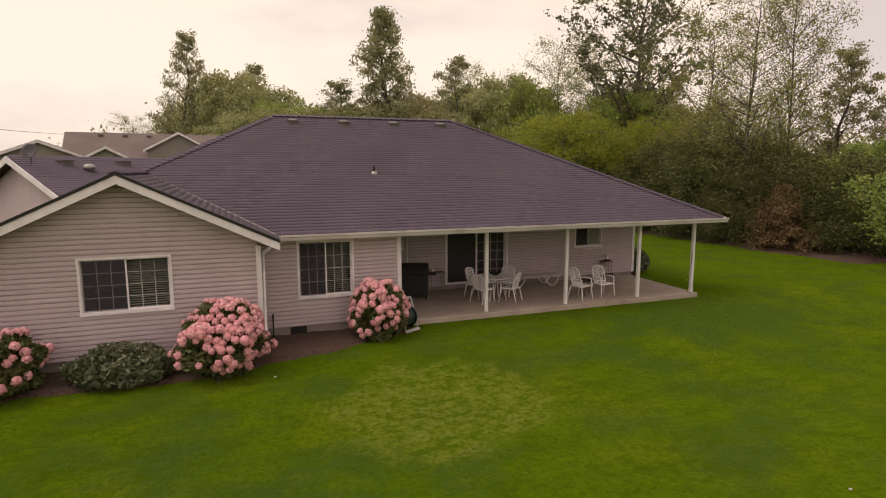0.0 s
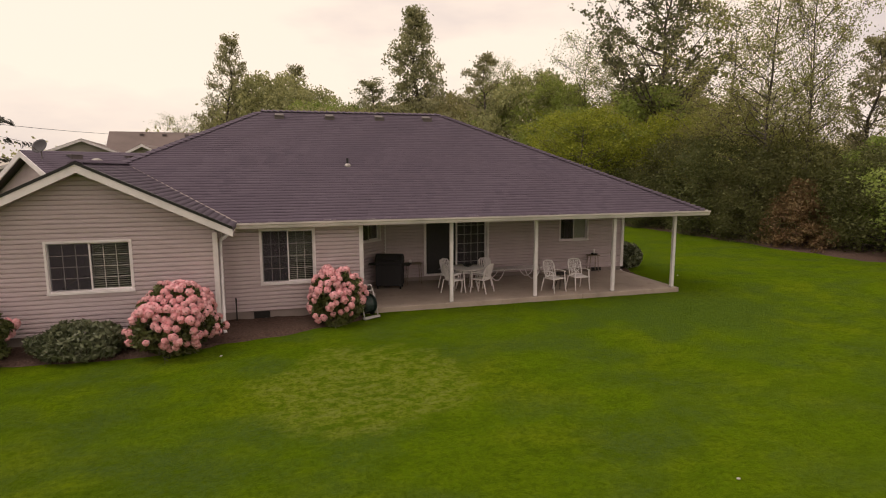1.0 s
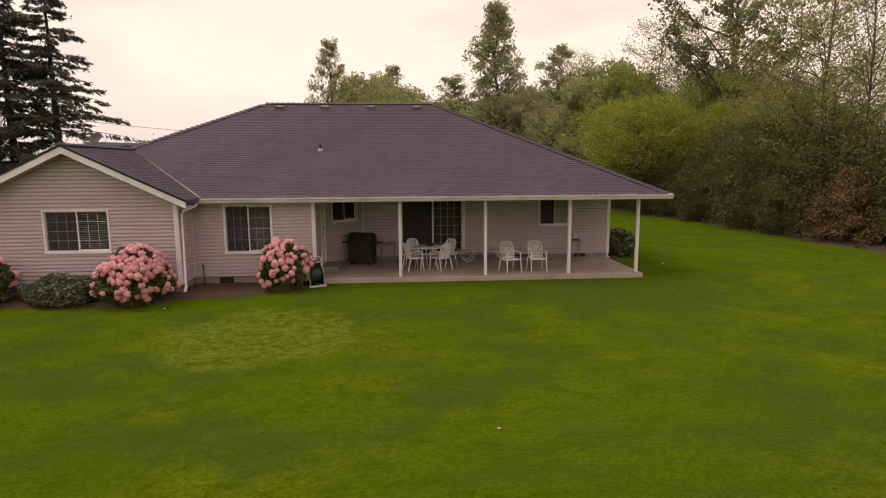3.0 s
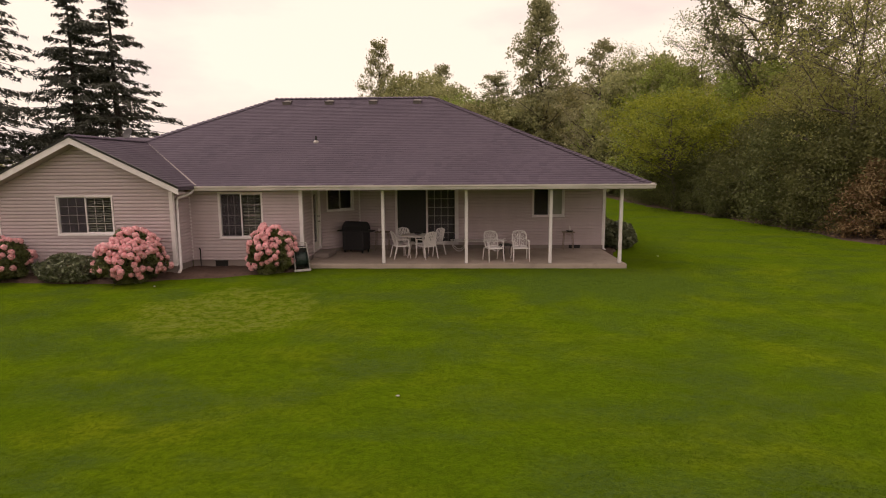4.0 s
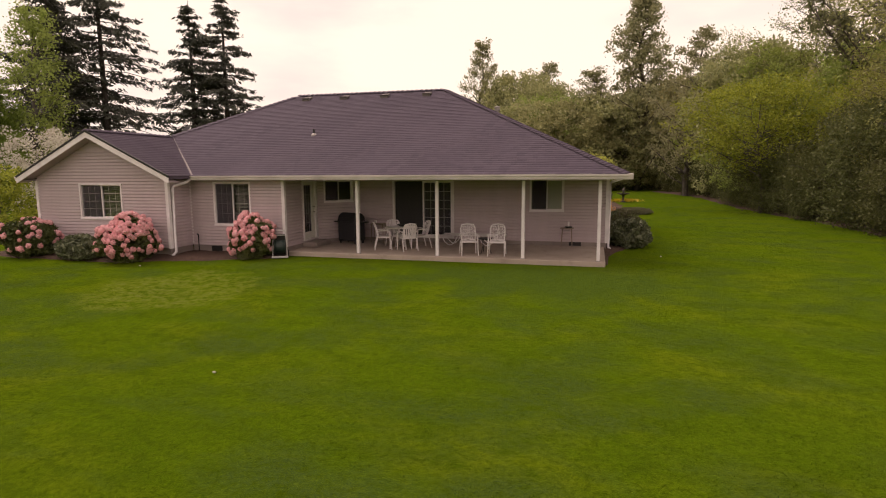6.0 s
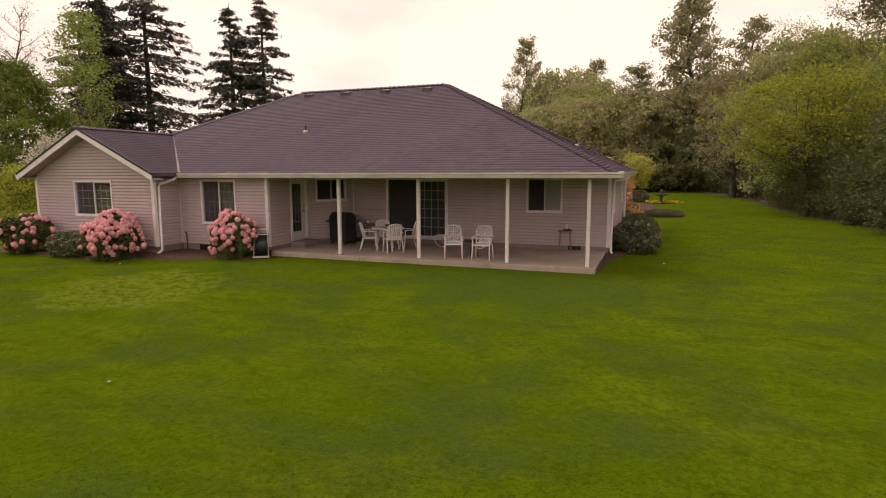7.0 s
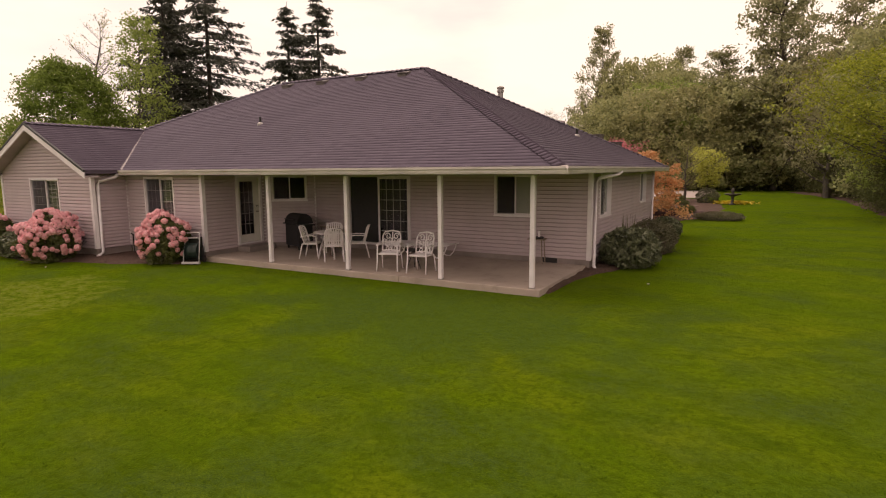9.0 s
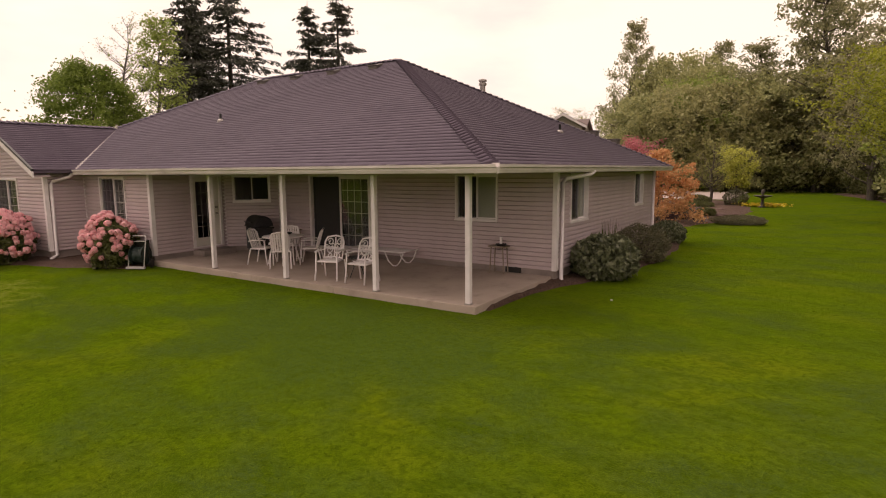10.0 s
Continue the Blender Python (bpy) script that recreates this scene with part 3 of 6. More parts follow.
# valley flashing between wing and main roof
bm = bmesh.new()
va, vb = Vector((-12.93, EY0 - 0.02, E_Z + 0.012)), Vector((WING_PX + 0.02, 2.50, WING_PZ + 0.012))
vd = (vb - va).normalized()
vs = vd.cross(Vector((0, 0, 1))).normalized() * 0.045
hexa(bm, [va - vs, va + vs, vb + vs, vb - vs] + [p + Vector((0, 0, 0.012)) for p in (va - vs, va + vs, vb + vs, vb - vs)])
part("valley_flashing", bm, M_VALLEY, house, "light metal valley flashing")

# rake boards, drip edge and gable soffit of the wing
for sx in (-1, 1):
    ex = EX0 if sx < 0 else -12.92
    pe, pp = Vector((ex, WY0, wz)), Vector((WING_PX, WY0, WING_PZ))
    for nm, mat, y0, y1, h0, h1 in (("rake_board", M_TRIM, -0.035, -0.001, -0.215, -0.045), ("drip_edge", M_BLACK, -0.05, 0.02, -0.044, 0.022)):
        bm = bmesh.new()
        hexa(bm, [pe + Vector((0, y0, h0)), pp + Vector((0, y0, h0)), pp + Vector((0, y1, h0)), pe + Vector((0, y1, h0)),
                  pe + Vector((0, y0, h1)), pp + Vector((0, y0, h1)), pp + Vector((0, y1, h1)), pe + Vector((0, y1, h1))])
        part(nm, bm, mat, house, "white sloping rake board" if mat is M_TRIM else "")
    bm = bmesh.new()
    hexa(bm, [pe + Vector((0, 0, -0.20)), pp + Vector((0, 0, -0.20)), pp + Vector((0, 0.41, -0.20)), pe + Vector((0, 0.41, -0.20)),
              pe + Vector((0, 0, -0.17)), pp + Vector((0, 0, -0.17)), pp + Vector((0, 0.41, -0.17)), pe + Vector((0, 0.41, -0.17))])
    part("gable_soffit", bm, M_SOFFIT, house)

# fascia and gutters
GUT = [(0.0, -0.145), (0.075, -0.145), (0.095, -0.10), (0.10, -0.065), (0.13, -0.045), (0.135, 0.0), (0.12, 0.0), (0.115, -0.04), (0.01, -0.05), (0.0, 0.02)]
for a, b in (((-12.95, EY0, E_Z), (EX1, EY0, E_Z)), ((EX1, EY0, E_Z), (EX1, EY1, E_Z)), ((EX0, EY1, E_Z), (EX0, WY0, E_Z))):
    bm = bmesh.new()
    d = (Vector(b) - Vector(a)).normalized() * 0.13
    swept(bm, GUT, Vector(a), Vector(b) + (d if b[0] == EX1 and b[1] == EY0 else d * 0))
    part("gutter", bm, M_GUTTER, house, "cream painted metal gutter")
for pts in ([(-12.98, -0.47, 2.50), (-13.02, -0.55, 2.40), (-13.24, -0.90, 2.27), (-13.27, -0.95, 2.18), (-13.27, -0.95, 0.16), (-13.24, -1.15, 0.06)],
            [(0.78, 4.35, 2.47), (0.74, 4.2, 2.40), (0.40, 3.62, 2.31), (0.345, 3.55, 2.22), (0.345, 3.55, 0.12), (0.42, 3.40, 0.03)],
            [(0.345, BACK_Y - 0.15, 2.45), (0.345, BACK_Y - 0.15, 0.1), (0.5, BACK_Y - 0.15, 0.05)],
            [(WX0 - 0.05, WING_Y + 0.15, 2.4), (WX0 - 0.05, WING_Y + 0.15, 0.1), (WX0 - 0.1, WING_Y, 0.05)]):
    bm = bmesh.new()
    tube(bm, pts, 0.045, 8)
    part("downspout", bm, M_TRIM, house, "white metal downspout", smooth=True)

# roof vents, pipes, chimney flue
def roof_z(y):
    return E_Z + (R_Z - E_Z) * (y - EY0) / (RY - EY0)


for x in (-11.82, -10.13, -8.38, -6.62):
    bm = bmesh.new()
    z = roof_z(5.60)
    hexa(bm, [(x - 0.16, 5.42, z - 0.10), (x + 0.16, 5.42, z - 0.10), (x + 0.16, 5.78, z + 0.05), (x - 0.16, 5.78, z + 0.05),
              (x - 0.15, 5.42, z + 0.03), (x + 0.15, 5.42, z + 0.03), (x + 0.13, 5.78, z + 0.15), (x - 0.13, 5.78, z + 0.15)])
    box(bm, x - 0.17, x + 0.17, 5.38, 5.62, z + 0.03, z + 0.055)
    part("roof_vent", bm, M_VENT, house, "small grey metal roof vent")


def vent_pipe(x, y, z, h=0.22):
    bm = bmesh.new()
    lathe(bm, [(0.11, z - 0.06), (0.10, z + 0.02), (0.05, z + 0.07)], 12, Matrix.Translation((x, y, 0)))
    v = part("pipe_flashing", bm, M_FLASH, house, "pale metal pipe flashing", smooth=True)
    bm = bmesh.new()
    lathe(bm, [(0.035, z), (0.035, z + h), (0.025, z + h), (0.025, z + h - 0.02)], 10, Matrix.Translation((x, y, 0)))
    part("vent_pipe", bm, M_BLACK, v, "black plumbing vent pipe")


vent_pipe(-9.89, 2.33, roof_z(2.33))
side_z = lambda x: E_Z + (R_Z - E_Z) * (EX1 - x) / (EX1 - RX1)
vent_pipe(-1.28, 7.35, side_z(-1.28))
for x, y in ((-1.5, 10.85), (-0.95, 11.4)):
    bm = bmesh.new()
    z = side_z(x)
    box(bm, x - 0.17, x + 0.17, y - 0.17, y + 0.17, z - 0.14, z + 0.10)
    box(bm, x - 0.20, x + 0.20, y - 0.20, y + 0.20, z + 0.10, z + 0.13)
    part("roof_vent", bm, M_VENT, house, "small grey metal roof vent")
bm = bmesh.new()
lathe(bm, [(0.09, 4.0), (0.09, 5.22), (0.125, 5.23), (0.125, 5.30), (0.095, 5.31), (0.095, 5.34), (0.13, 5.35), (0.13, 5.40), (0.02, 5.44)], 14, Matrix.Translation((-4.26, 8.12, 0)))
part("chimney_flue", bm, M_FLASH, house, "pale metal chimney flue with cap")

# porch posts
for x in (-7.30, -4.72, -2.13, 0.0):
    bm = bmesh.new()
    bevel_box(bm, x - 0.047, x + 0.047, 0.003, 0.097, 0.141, 2.425, 0.006)
    p = part("post", bm, M_TRIM, house, "square white porch post")
    bm = bmesh.new()
    box(bm, x - 0.06, x + 0.06, -0.008, 0.108, 0.14, 0.165)
    part("post_base", bm, M_FLASH, p)

# sliding patio door
bm = bmesh.new()
sx0, sx1, sz0, sz1 = 1.32, 3.64, 0.30, 2.43
for a, b, c, d in ((sx0, sx1, sz1 - 0.08, sz1), (sx0, sx1, sz0, sz0 + 0.06), (sx0, sx0 + 0.08, sz0 + 0.06, sz1 - 0.08), (sx1 - 0.08, sx1, sz0 + 0.06, sz1 - 0.08)):
    box(bm, a, b, -0.066, 0.10, c, d, m_pat)
slider = part("patio_door", bm, M_TRIM, house, "white framed sliding glass patio door, dark inside")
for k, (a, b) in enumerate(((sx0 + 0.08, 2.51), (2.45, sx1 - 0.08))):
    y = 0.02 + 0.035 * (1 - k)
    s = 0.06
    bm = bmesh.new()
    for p in ((a, b, 0.36, 0.36 + s), (a, b, 2.35 - s, 2.35), (a, a + s, 0.36 + s, 2.35 - s), (b - s, b, 0.36 + s, 2.35 - s)):
        box(bm, p[0], p[1], y - 0.014, y + 0.018, p[2], p[3], m_pat)
    part("door_sash", bm, M_SCREEN if k == 0 else M_TRIM, slider, "dark screen door frame" if k == 0 else "")
    bm = bmesh.new()
    box(bm, a + s, b - s, y, y + 0.004, 0.36 + s, 2.35 - s, m_pat)
    pane = part("pane", bm, M_GLASS if k else M_SCREEN, slider, "dark insect screen" if k == 0 else "")
    if k:
        pane.visible_shadow = False
        for i in range(1, 4):
            bm = bmesh.new()
            x = a + s + (b - a - 2 * s) * i / 4
            box(bm, x - 0.009, x + 0.009, y - 0.006, y - 0.001, 0.42, 2.29, m_pat)
            part("glazing_bar", bm, M_BAR, slider)
        for i in range(1, 6):
            bm = bmesh.new()
            z = 0.42 + 1.87 * i / 6
            box(bm, a + s, b - s, y - 0.0115, y - 0.0065, z - 0.009, z + 0.009, m_pat)
            part("glazing_bar", bm, M_BAR, slider)

bm = bmesh.new()
x = 2.53
while x < sx1 - 0.1:
    hexa(bm, [(x, 0.10, 0.37), (x + 0.05, 0.125, 0.37), (x + 0.05, 0.129, 0.37), (x, 0.104, 0.37), (x, 0.10, 2.33), (x + 0.05, 0.125, 2.33), (x + 0.05, 0.129, 2.33), (x, 0.104, 2.33)], m_pat)
    hexa(bm, [(x + 0.05, 0.125, 0.37), (x + 0.10, 0.10, 0.37), (x + 0.10, 0.104, 0.37), (x + 0.05, 0.129, 0.37), (x + 0.05, 0.125, 2.33), (x + 0.10, 0.10, 2.33), (x + 0.10, 0.104, 2.33), (x + 0.05, 0.129, 2.33)], m_pat)
    x += 0.1
part("drape", bm, plain("dusky_drape", (0.12, 0.10, 0.115), 0.9), slider, "dusky grey pleated drape behind the glass")

# white back door with a tall glazed light
bm = bmesh.new()
for a, b, c, d in ((1.13, 2.13, 2.36, 2.44), (1.13, 2.13, 0.34, 0.38), (1.13, 1.21, 0.38, 2.36), (2.05, 2.13, 0.38, 2.36)):
    box(bm, a, b, -0.066, 0.1, c, d, m_ret)
door = part("back_door", bm, M_TRIM, house, "white back door with a tall gridded glass light")
bm = bmesh.new()
for a, b, c, d in ((1.21, 1.32, 0.38, 2.36), (1.84, 2.05, 0.38, 2.36), (1.32, 1.84, 0.38, 0.62), (1.32, 1.84, 2.24, 2.36)):
    box(bm, a, b, 0.0, 0.045, c, d, m_ret)
leaf = part("door_leaf", bm, M_DOOR, door)
bm = bmesh.new()
box(bm, 1.32, 1.84, 0.02, 0.024, 0.62, 2.24, m_ret)
part("pane", bm, M_GLASS, door).visible_shadow = False
for i in (1, 2):
    bm = bmesh.new()
    x = 1.32 + 0.52 * i / 3
    box(bm, x - 0.008, x + 0.008, 0.012, 0.0195, 0.62, 2.24, m_ret)
    part("glazing_bar", bm, M_BAR, door)
for i in range(1, 5):
    bm = bmesh.new()
    z = 0.62 + 1.62 * i / 5
    box(bm, 1.32, 1.84, 0.005, 0.0115, z - 0.008, z + 0.008, m_ret)
    part("glazing_bar", bm, M_BAR, door)
for z in (1.30, 1.48):
    bm = bmesh.new()
    lathe(bm, [(0.03, 0.0), (0.03, 0.012), (0.012, 0.02), (0.012, 0.045), (0.028, 0.055), (0.024, 0.075)], 10, m_ret @ Matrix.Translation((1.95, 0.0, z)) @ Matrix.Rotation(radians(90), 4, "X"))
    part("door_knob", bm, M_FLASH, door, "brushed metal door knob")
bm = bmesh.new()
bevel_box(bm, RET_X + 0.005, RET_X + 0.55, 1.12, 2.18, 0.142, 0.30, 0.015)
part("door_step", bm, M_FOUND, house, "low concrete step at the back door")
# foundation vents
for m, x in ((m_fr, 0.92), (m_pat, 7.88)):
    bm = bmesh.new()
    box(bm, x - 0.2, x + 0.2, -0.004, 0.02, 0.07 if m is m_fr else 0.145, 0.25 if m is m_fr else 0.275, m)
    v = part("foundation_vent", bm, M_BLACK, house, "dark foundation vent grille")

# patio slab, poured in panels with narrow joints
bm = bmesh.new()
box(bm, RET_X + 0.03, 0.19, -0.03, PATIO_Y, -0.5, 0.125)
patio = tagged(part("patio", bm, M_PATIO, None), "tan concrete patio slab under the porch roof", "patio", kind="structure")
for a, b in ((RET_X + 0.02, -6.6), (-6.594, -3.2), (-3.194, 0.20)):
    bm = bmesh.new()
    bevel_box(bm, a, b, -0.055, PATIO_Y + 0.01, -0.55, 0.14, 0.012)
    part("slab_panel", bm, M_PATIO, patio)

# ---- planting beds ----
def edge_at(pts, x):
    for (x0, y0), (x1, y1) in zip(pts, pts[1:]):
        if x0 <= x <= x1:
            return y0 + (y1 - y0) * (x - x0) / (x1 - x0)
    return pts[-1][1]


def bed(name, along, label, rows=12, step=0.16, h=0.05):
    """A strip of soil; along(t) gives its inner and outer edge points."""
    n, verts = along(None), []
    for i in range(n + 1):
        a, b = along(i)
        for j in range(rows + 1):
            f = j / rows
            x, y = a[0] + (b[0] - a[0]) * f, a[1] + (b[1] - a[1]) * f
            bump = 0.035 * noise.noise(Vector((x * 3.1, y * 3.1, 4))) + 0.02 * noise.noise(Vector((x * 9, y * 9, 1)))
            side = min(1.0, (1 - f) * rows / 2)
            ends = min(1.0, i / 2, (n - i) / 2)
            verts.append((x, y, ground_z(x, y) - 0.05 + side * ends * (0.07 + h + bump)))
    w = rows + 1
    quads = [(i * w + j, i * w + j + 1, (i + 1) * w + j + 1, (i + 1) * w + j) for i in range(n) for j in range(rows)]
    tagged(raw(name, verts, quads, M_MULCH, smooth=True), label, "planting bed", kind="structure")


FRONT_EDGE = [(-20.2, -1.9), (-18.6, -2.25), (-16.8, -2.25), (-15.2, -2.35), (-13.3, -2.0), (-11.7, -1.5), (-10.6, -1.05), (-9.7, -0.60)]


def front_bed(i):
    if i is None:
        return 90
    x = -20.2 + 10.42 * i / 90
    yin = WING_Y + 0.1 if x < WX1 - 0.02 else 0.1
    return (x, yin), (x, edge_at(FRONT_EDGE, x) + 0.12 * noise.noise(Vector((x * 1.4, 0, 0))))


RIGHT_EDGE = [(0.2, 0.27), (2.0, 0.36), (3.0, 0.60), (4.6, 1.25), (6.0, 1.45), (8.0, 1.65), (10.6, 1.6), (13.0, 1.2), (15.0, 0.7)]


def right_bed(i):
    if i is None:
        return 90
    y = 0.2 + 14.8 * i / 90
    return (0.1, y), (edge_at(RIGHT_EDGE, y) + (0.03 if y < PATIO_Y else 0.1) * noise.noise(Vector((y * 1.3, 5, 0))), y)


def garden_bed(i):
    if i is None:
        return 60
    t = i / 60
    y = 17.5 + 22 * t
    out = 0.6 + 1.9 * math.sin(math.pi * min(1, t * 1.15)) ** 0.7 * (0.7 + 0.5 * t) + 0.3 * noise.noise(Vector((y * 0.6, 2, 0)))
    return (-5.5, y), (out, y)


bed("front_bed", front_bed, "dark bark mulch bed along the house wall")
bed("side_bed", right_bed, "dark bark mulch bed beside the house")
WOOD_EDGE = [(2.0, 11.3), (6.0, 10.9), (14.0, 10.6), (28.0, 9.1), (42.0, 8.6), (48.0, 7.2), (54.0, 5.6)]


def verge(i):
    if i is None:
        return 120
    y = 2.0 + 52.0 * i / 120
    x = edge_at(WOOD_EDGE, y) + 0.35 * noise.noise(Vector((y * 0.5, 8, 0))) + 0.12 * noise.noise(Vector((y * 1.9, 3, 0)))
    return (x + 6.0, y), (x, y)


bed("wood_edge_soil", verge, "bare brown leaf litter along the edge of the wood")
bed("garden_bed", garden_bed, "brown mulch garden bed on the side lawn")
verts = [(-14 + 13.5 * i / 20, 40.5 + 14 * j / 10, ground_z(-14 + 13.5 * i / 20, 40.5 + 14 * j / 10) + 0.05) for j in range(11) for i in range(21)]
tagged(raw("driveway", verts, [(j * 21 + i, j * 21 + i + 1, (j + 1) * 21 + i + 1, (j + 1) * 21 + i) for j in range(10) for i in range(20)],
           concrete_material("driveway_concrete", (0.44, 0.36, 0.33), (0.36, 0.30, 0.27))), "pale pinkish concrete driveway", "driveway", kind="structure")

# ---- plants ----
M_BARK = bark_material("bark_grey", (0.055, 0.045, 0.038), (0.15, 0.125, 0.105))
M_BARK_D = bark_material("bark_dark", (0.022, 0.018, 0.015), (0.070, 0.055, 0.046))
M_LEAF_MID = leaf_material("leaf_mid_green", [(0.0, (0.142, 0.207, 0.050)), (0.5, (0.248, 0.327, 0.072)), (1.0, (0.373, 0.456, 0.113))])
M_LEAF_DULL = leaf_material("leaf_dull_green", [(0.0, (0.200, 0.220, 0.100)), (0.5, (0.320, 0.332, 0.150)), (1.0, (0.450, 0.445, 0.200))])
M_LEAF_DARK = leaf_material("leaf_dark_green", [(0.0, (0.063, 0.078, 0.028)), (0.5, (0.111, 0.129, 0.042)), (1.0, (0.169, 0.183, 0.063))])
M_LEAF_SPRING = leaf_material("leaf_spring_green", [(0.0, (0.120, 0.150, 0.018)), (0.5, (0.270, 0.310, 0.030)), (1.0, (0.430, 0.455, 0.060))], through_light=0.5, vary=0.10)
M_LEAF_DOME = leaf_material("leaf_bright_green", [(0.0, (0.105, 0.165, 0.026)), (0.5, (0.165, 0.238, 0.040)), (1.0, (0.240, 0.315, 0.064))])
M_LEAF_COTTON = leaf_material("leaf_cottonwood", [(0.0, (0.154, 0.173, 0.088)), (0.5, (0.263, 0.278, 0.141)), (1.0, (0.418, 0.400, 0.221))])
M_LEAF_OPEN = leaf_material("leaf_grey_green", [(0.0, (0.085, 0.100, 0.050)), (0.5, (0.150, 0.165, 0.080)), (1.0, (0.240, 0.240, 0.120))])
M_LEAF_BUD = leaf_material("leaf_buds", [(0.0, (0.203, 0.204, 0.073)), (0.6, (0.289, 0.321, 0.082)), (1.0, (0.366, 0.374, 0.137))])
M_NEEDLE = leaf_material("fir_needles", [(0.0, (0.032, 0.038, 0.032)), (0.6, (0.058, 0.066, 0.050)), (1.0, (0.095, 0.098, 0.070))], through_light=0.08)
M_CEDAR = leaf_material("russet_cedar", [(0.0, (0.105, 0.062, 0.032)), (0.5, (0.185, 0.108, 0.050)), (1.0, (0.195, 0.150, 0.065))], through_light=0.15)
M_MAPLE = leaf_material("orange_maple_leaf", [(0.0, (0.515, 0.221, 0.094)), (0.5, (0.627, 0.325, 0.144)), (1.0, (0.694, 0.468, 0.237))], vary=0.05)
M_REDLEAF = leaf_material("red_leaf", [(0.0, (0.42, 0.13, 0.15)), (1.0, (0.60, 0.23, 0.25))])
M_YELLOWLEAF = leaf_material("yellow_leaf", [(0.0, (0.330, 0.370, 0.060)), (1.0, (0.600, 0.610, 0.140))], vary=0.05)
M_WHITEBLOOM = leaf_material("white_blossom", [(0.0, (0.46, 0.43, 0.36)), (1.0, (0.68, 0.64, 0.55))], vary=0.05)
M_RHODO_LEAF = leaf_material("rhododendron_leaf", [(0.0, (0.039, 0.057, 0.018)), (0.6, (0.081, 0.104, 0.031)), (1.0, (0.156, 0.163, 0.058))], rough=0.4, through_light=0.15)
M_SHRUB_LEAF = leaf_material("evergreen_shrub_leaf", [(0.0, (0.035, 0.052, 0.023)), (0.5, (0.088, 0.107, 0.053)), (1.0, (0.222, 0.238, 0.141))], rough=0.35, through_light=0.12)
M_GREY_LEAF = leaf_material("grey_green_leaf", [(0.0, (0.062, 0.070, 0.037)), (1.0, (0.150, 0.147, 0.081))], through_light=0.15)
M_PETAL = leaf_material("pink_petal", [(0.0, (0.760, 0.329, 0.367)), (0.5, (0.840, 0.451, 0.479)), (1.0, (0.900, 0.602, 0.632))], through_light=0.3, vary=0.08)
M_TULIP = plain("yellow_petal", (0.70, 0.52, 0.02), 0.5)


def leaf_cards(c, size, rng, aspect=1.7, lie=0.0, along=None):
    """Small pointed leaves at the points c; lie flattens them, along turns them."""
    n = len(c)
    d = rng.normal(size=(n, 3)) if along is None else along + 0.45 * rng.normal(size=(n, 3))
    d[:, 2] *= 1 - lie * 0.7
    d /= np.linalg.norm(d, axis=1, keepdims=True) + 1e-9
    e = rng.normal(size=(n, 3))
    e[:, 2] *= 1 - lie
    s = np.cross(d, e)
    s /= np.linalg.norm(s, axis=1, keepdims=True) + 1e-9
    k = (size * rng.uniform(0.65, 1.3, n))[:, None]
    v = np.empty((n, 4, 3))
    v[:, 0] = c - d * k * 0.5
    v[:, 1] = c + s * k * 0.5 / aspect - d * k * 0.05
    v[:, 2] = c + d * k * 0.5
    v[:, 3] = c - s * k * 0.5 / aspect - d * k * 0.05
    return v.reshape(-1, 3), np.arange(4 * n).reshape(n, 4)


def limb_mesh(segs, sides=5):
    """Tapered limbs from rows of two ends and two radii."""
    s = np.array(segs, float)
    p0, p1, r0, r1 = s[:, :3], s[:, 3:6], s[:, 6], s[:, 7]
    d = p1 - p0
    d /= np.linalg.norm(d, axis=1, keepdims=True) + 1e-9
    ref = np.where(np.abs(d[:, 2:]) > 0.9, np.array([[1.0, 0, 0]]), np.array([[0, 0, 1.0]]))
    a = np.cross(d, ref)
    a /= np.linalg.norm(a, axis=1, keepdims=True)
    b = np.cross(d, a)
    th = np.arange(sides) * 2 * math.pi / sides
    ring = np.cos(th)[None, :, None] * a[:, None] + np.sin(th)[None, :, None] * b[:, None]
    v = np.concatenate([p0[:, None] + ring * r0[:, None, None], p1[:, None] + ring * r1[:, None, None]], 1).reshape(-1, 3)
    k = np.arange(len(s))[:, None] * 2 * sides
    i = np.arange(sides)[None]
    j = (i + 1) % sides
    q = np.stack([k + i, k + j, k + sides + j, k + sides + i], -1).reshape(-1, 4)
    return v, q


PROFILE = {
    "round": lambda t: math.sqrt(max(0.05, 1 - (1.7 * t - 0.75) ** 2)),
    "narrow": lambda t: 0.55 + 0.45 * math.sin(math.pi * min(1, t + 0.25)) if t < 0.75 else max(0.12, 1.0 - (t - 0.62) * 2.2),
    "cone": lambda t: max(0.08, 1.0 - 0.92 * t),
    "dome": lambda t: math.sqrt(max(0.03, 1 - t * t)),
    "fan": lambda t: 0.45 + 0.65 * t if t < 0.8 else 0.9 - (t - 0.8) * 2,
}


